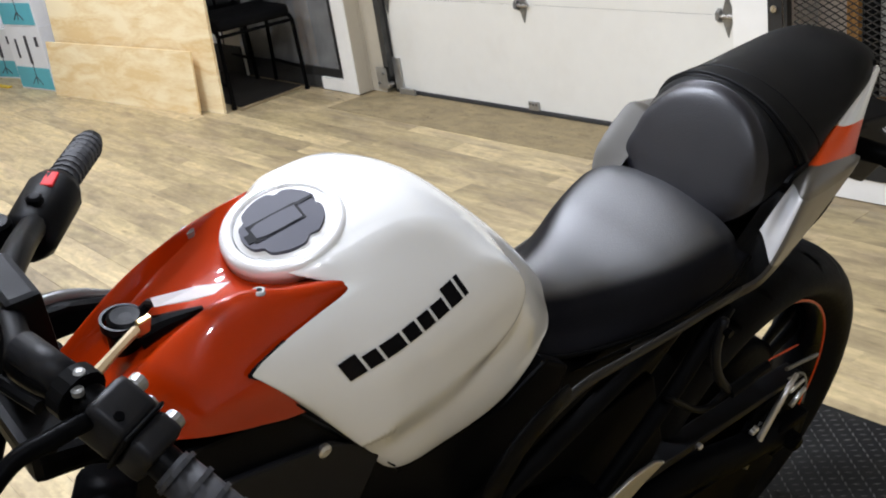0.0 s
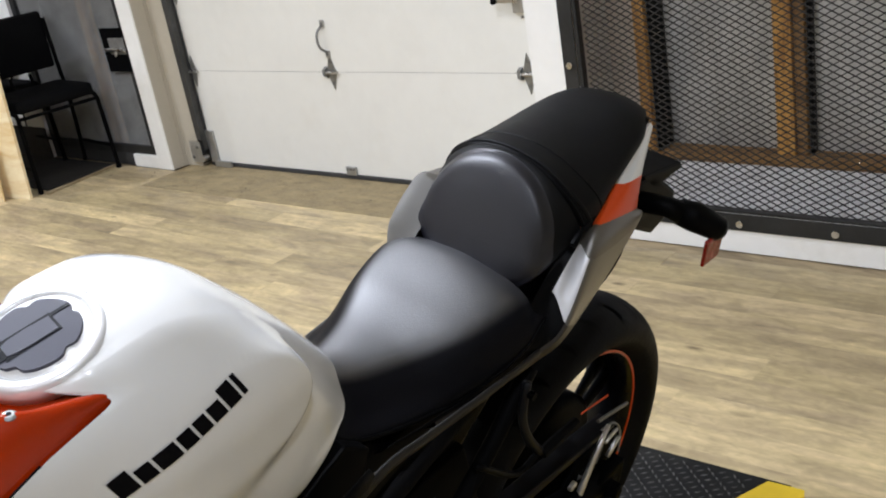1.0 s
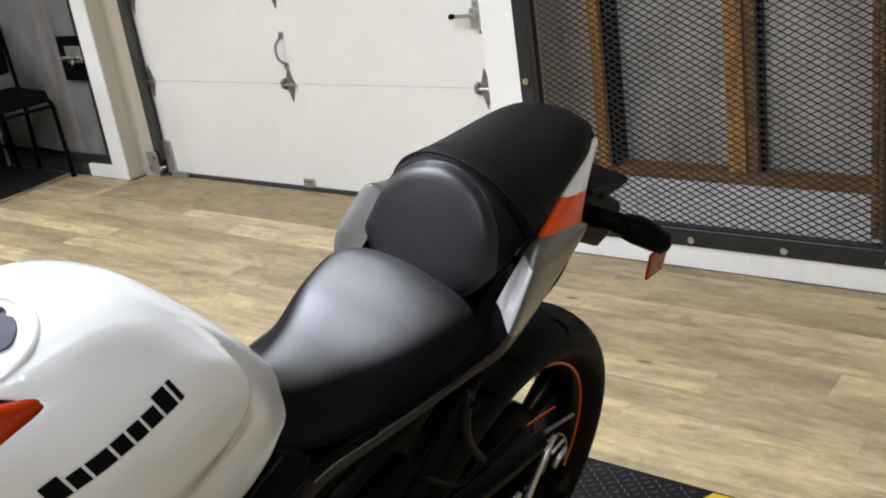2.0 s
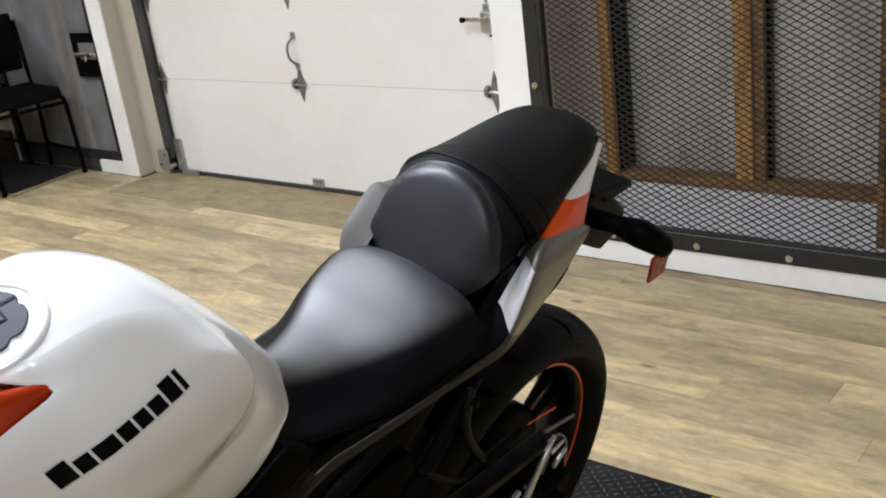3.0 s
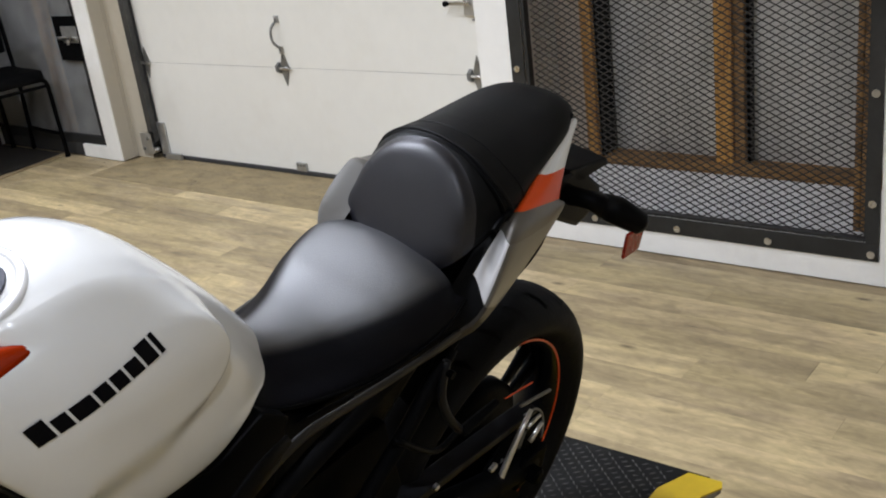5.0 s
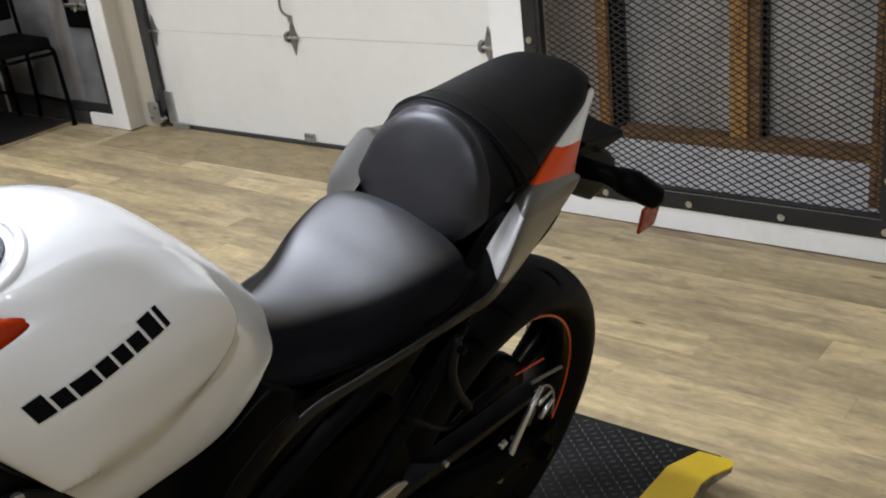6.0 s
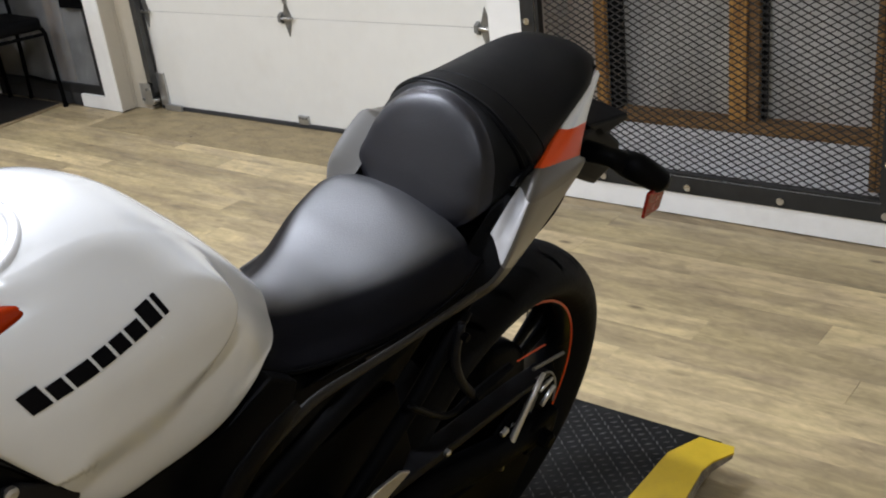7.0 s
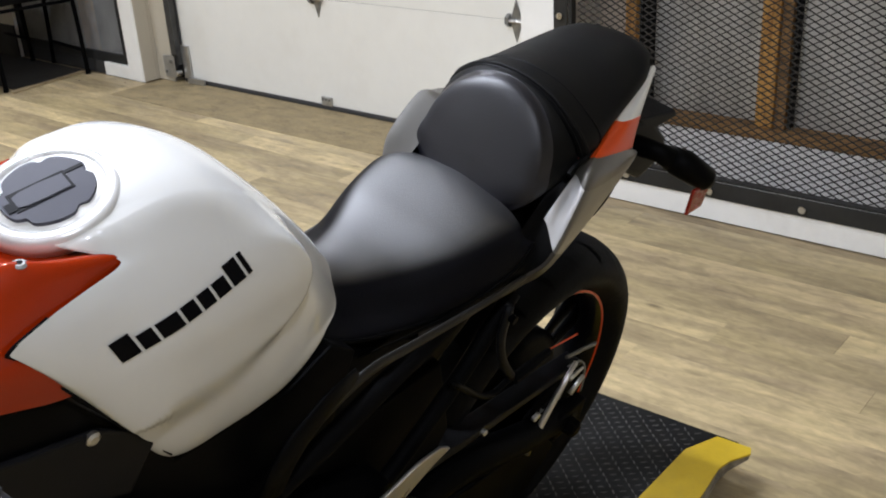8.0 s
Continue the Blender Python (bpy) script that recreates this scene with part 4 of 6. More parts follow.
def wheel(name, parent, at, width, rim=0.257, deep=0.040):
    """A wheel with tyre, cast rim and hub, turning about y; rim: its radius, deep: half its width."""
    w = part(name, turned(tyre_profile(width, rim, deep), "y", 84), TYRE, parent, "black road tyre with slanted grooves", True)
    w.matrix_basis = pose(*at)
    r = rim
    part("rim", turned([(r + 0.001, -deep), (r + 0.003, -deep - 0.004), (r - 0.006, -deep - 0.004), (r - 0.016, -deep * 0.8), (r - 0.026, -0.02), (r - 0.026, 0.02), (r - 0.016, deep * 0.8), (r - 0.006, deep + 0.004), (r + 0.003, deep + 0.004), (r + 0.001, deep), (r - 0.014, 0), (r + 0.001, -deep)], "y", 72), GLOSS_BLACK, w, "gloss black cast rim", True)
    a = deep + 0.0052
    part("rim_stripe", turned([(r - 0.0042, a - 0.001), (r, a - 0.001), (r, a + 0.001), (r - 0.0042, a + 0.001), (r - 0.0042, a - 0.001)], "y", 72), STRIPE, w, "thin orange rim stripe")
    for k in range(5):
        for off in (-0.12, 0.12):
            a = math.radians(72 * k + 30)
            p0 = Vector((0.05 * math.cos(a + off * 2), 0, 0.05 * math.sin(a + off * 2)))
            p1 = Vector(((r - 0.02) * math.cos(a + off * 1.25), 0, (r - 0.02) * math.sin(a + off * 1.25)))
            arm = tube([p0, (p0 + p1) / 2, p1], [0.018, 0.014, 0.022], 10)
            bmesh.ops.scale(arm, vec=(1, 0.45, 1), verts=arm.verts)
            part("spoke", arm, DARK_METAL, w, smooth=True)
    part("carrier", turned([(0.0, -0.022), (0.132, -0.022), (0.148, -0.012), (0.148, 0.012), (0.132, 0.022), (0.0, 0.022)], "y", 40), DARK_METAL, w, "dark sprocket carrier and disc", True)
    part("hub", turned([(0.03, -0.09), (0.05, -0.085), (0.058, -0.05), (0.052, 0.0), (0.058, 0.05), (0.05, 0.085), (0.03, 0.09)], "y", 28), DARK_METAL, w, smooth=True)
    for k in range(26):
        for s in (-1, 1):
            groove(w, k, s, width, rim)
    return w


CROWN = 0.334  # outer radius of both tyres


def tyre_profile(width, rim, deep):
    """Section of a sport tyre: round crown, widest at mid height, sides drawn in to the beads."""
    mid = rim + 0.42 * (CROWN - rim)
    out = []
    for i in range(17):
        a = math.radians(-90 + 180 * i / 16)
        out.append((mid + (CROWN - mid) * math.cos(a), width / 2 * math.sin(a)))
    side = [(rim + f * (mid - rim), deep + (width / 2 - deep) * math.sin(f * math.pi / 2)) for f in (0.7, 0.4, 0.15)]
    return out + side + [(rim - 0.012, deep * 0.8), (rim - 0.012, -deep * 0.8)] + [(r, -h) for r, h in side[::-1]] + [out[0]]


GROOVE = []


def groove(w, k, s, width, rim):
    """A slanted groove, a dark sliver set into the crown."""
    if not GROOVE:
        bm = bmesh.new()
        rows = []
        for i in range(7):
            f = i / 6
            a = math.radians(14 + 46 * f)
            turn = 0.10 * f + 0.03 * math.sin(f * 3)
            mid = rim + 0.42 * (CROWN - rim)
            r = mid + (CROWN + 0.0005 - mid) * math.cos(a)
            wide = 0.006 * math.sin(math.pi * min(max(f, 0.08), 0.92))
            row = []
            for e in (-1, 1):
                t = turn + e * wide / r
                row.append(bm.verts.new((r * math.sin(t), width / 2 * 1.006 * math.sin(a), r * math.cos(t))))
            rows.append(row)
        for p, q in zip(rows, rows[1:]):
            bm.faces.new((p[0], p[1], q[1], q[0]))
        bmesh.ops.solidify(bm, geom=bm.faces[:], thickness=0.002)
        me = bpy.data.meshes.new("tread_groove")
        bm.to_mesh(me)
        bm.free()
        me.materials.append(BLACK)
        GROOVE.append(me)
    ob = new("tread_groove", GROOVE[0])
    ob.parent = w
    ob.matrix_basis = Matrix.Rotation(2 * math.pi * (k + (0.5 if s > 0 else 0)) / 26, 4, "Y") @ (Matrix() if s > 0 else Matrix.Diagonal((1, -1, 1, 1)))


def prism_flat(outline, z0, z1):
    """A flat plate with an outline in x and y, from z0 to z1."""
    own = bmesh.new()
    a = [own.verts.new((x, y, z0)) for x, y in outline]
    b = [own.verts.new((x, y, z1)) for x, y in outline]
    own.faces.new(b), own.faces.new(a[::-1])
    for i in range(len(a)):
        j = (i + 1) % len(a)
        own.faces.new((a[i], a[j], b[j], b[i]))
    bmesh.ops.recalc_face_normals(own, faces=own.faces)
    return own


def fuel_tank(bike):
    tank = part("fuel_tank", cover(tank_grid()), WHITE_PAINT, bike, "glossy pearl-white fuel tank", True)
    ring = part("cap_ring", turned([(0.0442, 0.0015), (0.0452, 0.003), (0.051, 0.0035), (0.055, 0.002), (0.057, -0.003), (0.057, -0.014), (0.0437, -0.014), (0.0442, 0.0015)], "z", 64), RING_WHITE, tank, "pale filler ring, nearly flush", True)
    ring.matrix_basis = pose(-0.904, -0.005, 1.0685, 1.0, -15.5, 0)
    # cap: a disc with four shallow notches and a hinged key flap
    bm = bmesh.new()
    n = 96
    lo, hi = [], []
    for i in range(n):
        a = 2 * math.pi * i / n
        r = 0.0385 - 0.0042 * max(0, math.cos(5 * a + 0.6)) ** 4
        lo.append(bm.verts.new((r * math.cos(a), r * math.sin(a), -0.004)))
        hi.append(bm.verts.new((r * 0.975 * math.cos(a), r * 0.975 * math.sin(a), 0.0055)))
    bm.faces.new(hi), bm.faces.new(lo[::-1])
    for i in range(n):
        bm.faces.new((lo[i], lo[(i + 1) % n], hi[(i + 1) % n], hi[i]))
    part("fuel_cap", bm, CAP_GREY, ring, "satin grey fuel cap with a key flap")
    part("cap_seat", turned([(0.0, 0.0022), (0.0425, 0.0022), (0.0432, 0.0012), (0.0432, -0.008)], "z", 64), RING_WHITE, ring, "bright inner ring", True)
    part("ring_gap", turned([(0.0, -0.006), (0.0442, -0.006)], "z", 48), DECAL, ring)
    part("flap_gap", box(-0.0295, 0.0190, -0.0118, 0.0118, 0.0050, 0.0061), DECAL, ring).matrix_basis = pose(0, 0, 0, 0, 0, -9)
    part("cap_flap", prism_flat([(-0.0265, -0.0070), (-0.020, -0.0095), (-0.004, -0.0104), (0.0165, -0.0098), (0.0165, 0.0080), (-0.004, 0.0094), (-0.020, 0.0085), (-0.0265, 0.0060)], 0.0052, 0.0068), CAP_GREY, ring).matrix_basis = pose(0, 0, 0, 0, 0, -9)
    part("flap_hinge", box(-0.0350, -0.0275, -0.009, 0.002, 0.0050, 0.0064), DECAL, ring).matrix_basis = pose(0, 0, 0, 0, 0, -9)
    part("flap_slot", box(0.0165, 0.0350, 0.0068, 0.0105, 0.0050, 0.0062), DECAL, ring).matrix_basis = pose(0, 0, 0, 0, 0, -9)
    edge = [TANK_FLANK[0], TANK_SIDE[0], TANK_EDGE[0]] + TANK_EDGE[1:4]
    part("edge_gap", tube([(p[0] - 0.001, 0.001 - p[1], p[2] - 0.001) for p in edge], 0.0016, 6, 40), DECAL, tank)
    # dark lettering blocks of the maker's mark on the tank's sides
    grid = tank_grid()
    for s in (-1, 1):
        mark = part("maker_mark", letter_block(grid, s, 0.0, *MARK[0]), DECAL, tank, "plain black decal block")
        at = MARK[0][0] + 0.0030
        for wide, tall in MARK[1:]:
            part("decal_block", letter_block(grid, s, at, wide, tall), DECAL, mark)
            at += wide + 0.0030


MARK = [(0.0175, 0.025), (0.0145, 0.018), (0.0215, 0.018), (0.0145, 0.018), (0.0135, 0.018), (0.0145, 0.018), (0.0145, 0.025), (0.0052, 0.025)]


def letter_block(grid, s, at, wide, tall):
    """A block of the mark, wrapped on the tank's skin, rising to the rear."""
    bm = bmesh.new()
    quad = []
    for i in range(4):
        for j in range(4):
            a, h = at + wide * i / 3, tall * j / 3
            x, z = -0.915 + a * 0.976 - h * 0.42, 0.973 + a * 0.218 + h * 0.86
            quad.append(bm.verts.new((x, s * (side_at(grid, x, z) + 0.0012), z)))
    for i in range(3):
        for j in range(3):
            k = i * 4 + j
            bm.faces.new((quad[k], quad[k + 4], quad[k + 5], quad[k + 1]))
    return bm


def shrouds(bike):
    tuck = (1, 1, 1, 0.8, 0.5, 0.2)
    far = [[(x, min(y * (0.8 if i == 1 else 1), lim * tuck[i]), z) for (x, y, z), lim in zip(rail, (0.085, 0.060, 0.041, 0.037, 0.036))] for i, rail in enumerate(SHROUD)]
    bm = skin(SHROUD, 44, 7, sides=(-1,))
    skin(far, 44, 7, sides=(1,), bm=bm)
    bmesh.ops.remove_doubles(bm, verts=bm.verts, dist=1e-4)
    sh = part("front_shroud", bm, RED_PAINT, bike, "glossy orange-red shroud in front of the tank", True)
    for x, y, z in ((-0.966, -0.064, 1.0615), (-0.966, 0.050, 1.0570)):
        bolt = part("shroud_bolt", turned([(0.0062, -0.004), (0.0062, 0.0012), (0.0040, 0.0026)], "z", 14, (x, y, z)), DULL, sh)
        part("bolt_socket", turned([(0.0, 0.0028), (0.0024, 0.0028), (0.0024, 0.0031), (0.0, 0.0031)], "z", 6, (x, y, z)), DECAL, bolt)
    lock = part("ignition_lock", turned([(0.013, -0.02), (0.015, 0.0), (0.015, 0.004), (0.012, 0.006), (0.005, 0.005)], "z", 24, (-1.050, 0.006, 1.029)), BLACK, sh, "black ignition switch")
    part("lock_surround", turned([(0.018, -0.03), (0.0195, -0.004), (0.0175, 0.001), (0.015, 0.0)], "z", 28, (-1.048, 0.004, 1.0275)), BLACK, lock)
    part("lock_ring", turned([(0.0155, -0.004), (0.0178, -0.004), (0.0178, 0.0035), (0.0155, 0.0035), (0.0155, -0.004)], "z", 28, (-1.052, 0.008, 1.0290)), GREY_PLASTIC, lock)
    part("key_channel", tube([(-1.046, -0.010, 1.022), (-1.025, -0.020, 1.032), (-1.000, -0.032, 1.041)], [0.013, 0.008, 0.003], 10, 12), BLACK, lock)
    part("lock_lug", tube([(-1.036, 0.010, 1.026), (-1.030, 0.002, 1.040), (-1.030, -0.008, 1.046)], [0.005, 0.004, 0.003], 8), GREY_PLASTIC, lock)
    part("key_bow", prism([(-1.054, 1.030), (-1.042, 1.032), (-1.039, 1.046), (-1.051, 1.044)], -0.022, -0.015, 0.0015), BRASS, lock, "brass key in the switch")
    part("key_strap", tube([(-1.053, -0.021, 1.039), (-1.077, -0.035, 1.040), (-1.098, -0.044, 1.036)], [0.0042, 0.0036, 0.0044], 6), TAN, lock, "tan leather key strap")
    tag = bmesh.new()
    P = [tag.verts.new(p) for p in ((-1.032, -0.007, 1.052), (-1.034, -0.017, 1.050), (-1.015, -0.041, 1.062), (-1.001, -0.056, 1.072), (-0.986, -0.056, 1.077), (-1.001, -0.033, 1.066))]
    tag.faces.new(P)
    bmesh.ops.solidify(tag, geom=tag.faces[:], thickness=0.0008)
    part("key_tag", tag, PAPER, lock, "white paper tag on the key")
    wing = part("side_wing", prism([(-1.14, 0.995), (-1.06, 0.985), (-1.012, 0.970), (-1.03, 0.950), (-1.14, 0.955)], 0.1045, 0.128, 0.006), BLACK, bike, "black wing beside the shroud")
    part("wing_edge", tube([(-1.135, 0.122, 0.990), (-1.06, 0.122, 0.984), (-1.015, 0.118, 0.968)], [0.009, 0.008, 0.005], 10, 16), DARK_SILVER, wing, "grey rounded top edge", True)
    # black side covers under tank and shroud
    for s in (-1, 1):
        cover = part("side_cover", prism([(-1.10, 0.975), (-1.0, 0.962), (-0.955, 0.945), (-0.845, 0.80), (-0.70, 0.80), (-0.64, 0.83), (-0.60, 0.80), (-0.62, 0.70), (-0.80, 0.64), (-0.95, 0.70), (-1.06, 0.80), (-1.12, 0.90)], s * (0.080 if s < 0 else 0.030), s * (0.099 if s < 0 else 0.049), 0.004), BLACK, bike, "dark grey plastic cover below the tank")
        part("cover_screw", turned([(0.0068, 0.0), (0.0068, 0.004), (0.004, 0.006)], "y", 14, (-0.938, -0.1045 if s < 0 else 0.049, 0.897)), STEEL, cover)
        part("cover_blade", prism([(-1.07, 0.93), (-0.93, 0.90), (-0.87, 0.86), (-0.90, 0.80), (-1.04, 0.86)], s * (0.0995 if s < 0 else 0.0495), s * (0.107 if s < 0 else 0.057), 0.003), GREY_PLASTIC, cover)


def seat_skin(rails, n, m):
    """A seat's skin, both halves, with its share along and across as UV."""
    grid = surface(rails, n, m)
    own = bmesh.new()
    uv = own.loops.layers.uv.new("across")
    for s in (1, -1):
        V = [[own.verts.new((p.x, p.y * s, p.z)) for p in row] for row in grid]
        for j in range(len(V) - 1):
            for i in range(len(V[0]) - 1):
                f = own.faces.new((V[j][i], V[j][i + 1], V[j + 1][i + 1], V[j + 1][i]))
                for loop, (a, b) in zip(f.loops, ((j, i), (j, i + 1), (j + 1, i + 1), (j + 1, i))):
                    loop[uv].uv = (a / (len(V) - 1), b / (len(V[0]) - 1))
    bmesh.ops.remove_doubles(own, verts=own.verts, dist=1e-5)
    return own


def pad_grid():
    """The pillion pad, row by row from one hem to the other."""
    rows = []
    for row in surface(PILLION, 110, 9):
        both = [Vector((q.x, -q.y, q.z)) for q in row[:0:-1]] + [Vector(q) for q in row]
        rows.append(both)
    return rows


def pad_skin(first, last):
    own = bmesh.new()
    V = [[own.verts.new(q) for q in row] for row in pad_grid()[first:last + 1]]
    for a, b in zip(V, V[1:]):
        for i in range(len(a) - 1):
            own.faces.new((a[i], a[i + 1], b[i + 1], b[i]))
    if first == 0:
        own.faces.new(V[0])
    bmesh.ops.recalc_face_normals(own, faces=own.faces)
    return own


def pad_line(row, skip, lift_by):
    """A line across the pad, from hem to hem."""
    return [(q.x, q.y * 1.002, q.z + lift_by) for q in pad_grid()[row][skip:-skip]]


def seats(bike):
    here = pose(0, TAIL_Y, 0)
    rider = part("rider_seat", seat_skin(RIDER_SEAT, 72, 10), SEAT_VINYL, bike, "black vinyl rider seat, sheen painted on top, dulled at the sides", True)
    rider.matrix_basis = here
    hem = spline(SEAT_HEM, 60)
    for s in (-1, 1):
        part("seat_hem", tube([(q.x, s * (q.y + 0.001), q.z - 0.002) for q in hem], 0.0028, 8), BLACK, rider, "rolled lower hem", True)
    p = part("pillion_seat", pad_skin(0, 43), LEATHER, bike, "black vinyl pillion seat with a domed front", True)
    p.matrix_basis = pose(0, TAIL_Y - 0.006, 0)
    part("seat_band", pad_skin(43, 51), LEATHER_ROUGH, p, "grained black band behind the rim", True)
    back = part("pillion_cover", pad_skin(52, 109), LEATHER_ROUGH, bike, "grained black vinyl behind the seam", True)
    back.matrix_basis = pose(0, TAIL_Y - 0.006, 0)
    part("seat_seam", tube(pad_line(52, 10, -0.0008), 0.0026, 6), BLACK, p)
    part("seat_welt", tube(pad_line(54, 10, 0.0006), 0.0034, 8), LEATHER_ROUGH, back, "raised stitched welt", True)
    part("stitch_line", tube(pad_line(60, 12, 0.0), 0.0011, 6), BLACK, back)


def tail(bike):
    here = pose(0, TAIL_Y, 0)
    u = [k / 7 for k in range(8)]
    cut = u[3] + 0.012
    cowl = part("tail_cowl", patch(NEAR_COWL, lambda v: cut, lambda v: u[4], 40, 24, -1, 0.4, 1.0), DARK_SILVER, bike, "silver-grey tail cowl below the seats", True)
    cowl.matrix_basis = here
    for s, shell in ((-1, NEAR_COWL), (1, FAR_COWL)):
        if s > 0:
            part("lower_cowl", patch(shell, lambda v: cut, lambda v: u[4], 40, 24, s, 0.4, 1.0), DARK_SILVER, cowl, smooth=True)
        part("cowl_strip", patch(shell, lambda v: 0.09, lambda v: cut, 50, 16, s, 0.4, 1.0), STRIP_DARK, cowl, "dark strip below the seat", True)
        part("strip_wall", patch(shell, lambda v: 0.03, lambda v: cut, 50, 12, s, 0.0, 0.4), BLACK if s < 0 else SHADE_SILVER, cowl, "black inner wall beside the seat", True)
        # bright silver on the near side, its painted-in shaded copy on the far side
        part("cowl_shoulder", patch(shell, lambda v: cut, lambda v: u[4], 30, 12, s, 0.2, 0.4), SILVER if s < 0 else SHADE_SILVER, cowl, "silver shoulder, shade painted in on the far side", True)
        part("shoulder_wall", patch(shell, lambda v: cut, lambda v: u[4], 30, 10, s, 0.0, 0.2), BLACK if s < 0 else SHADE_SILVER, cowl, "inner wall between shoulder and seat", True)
        part("tail_panel", patch(shell, lambda v: u[4], lambda v: u[5], 14, 30, s), PANEL_GREY, cowl, "darker grey panel", True)
        part("tail_stripe", patch(shell, lambda v: u[5], lambda v: u[6], 20, 30, s), STRIPE, cowl, "orange-red band on the tail", True)
        part("tail_tip", patch(shell, lambda v: u[6], lambda v: 1.0, 24, 30, s), WHITE_PAINT, cowl, "white tip of the tail", True)
    for s in (-1,):
        line = [(p.x, s * (p.y - 0.006), p.z + 0.0035) for p in spline(COWL_TOP, 70)[38:]]
        part("gap_seal", tube(line, 0.0048, 6), BLACK, cowl)
    under = [
        [(-0.30, 0, 0.78), (-0.10, 0, 0.80), (0.02, 0, 0.86), (0.07, 0, 0.93)],
        [(-0.30, 0.09, 0.765), (-0.10, 0.085, 0.80), (0.0, 0.07, 0.87), (0.045, 0.04, 0.93)],
        [(-0.30, 0.12, 0.775), (-0.12, 0.118, 0.82), (-0.04, 0.095, 0.885), (0.015, 0.06, 0.945)],
    ]
    part("undertail", skin(under, 24, 6), BLACK, bike, smooth=True)
    part("tail_light", prism([(0.02, 0.87), (0.06, 0.895), (0.075, 0.93), (0.05, 0.94), (0.01, 0.92)], -0.035, 0.035, 0.006), LENS_RED, bike)
    # cut-down plate bracket with indicators
    br = part("plate_bracket", prism([(-0.02, 0.87), (0.10, 0.865), (0.19, 0.80), (0.20, 0.76), (0.13, 0.74), (0.02, 0.80)], -0.055, 0.055, 0.008), BLACK, bike, "black cut-down plate bracket")
    part("plate_holder", prism([(0.06, 0.872), (0.19, 0.852), (0.20, 0.838), (0.10, 0.835)], -0.055, 0.055, 0.004), BLACK, br)
    for s in (-1, 1):
        stalk = part("indicator_stalk", tube([(0.06, s * 0.05, 0.83), (0.075, s * 0.095, 0.83), (0.085, s * 0.115, 0.825)], [0.017, 0.016, 0.019], 12), BLACK, br, smooth=True)
        lamp = part("indicator", tube([(0.085, s * 0.11, 0.825), (0.10, s * 0.13, 0.818), (0.125, s * 0.165, 0.80), (0.13, s * 0.172, 0.797)], [0.020, 0.024, 0.020, 0.012], 14), BLACK, stalk, "black indicator housing", True)
        part("side_reflector", prism([(0.088, 0.792), (0.150, 0.788), (0.146, 0.742), (0.092, 0.744)], s * 0.160, s * 0.166, 0.003), LENS_RED, br, "small red reflector")


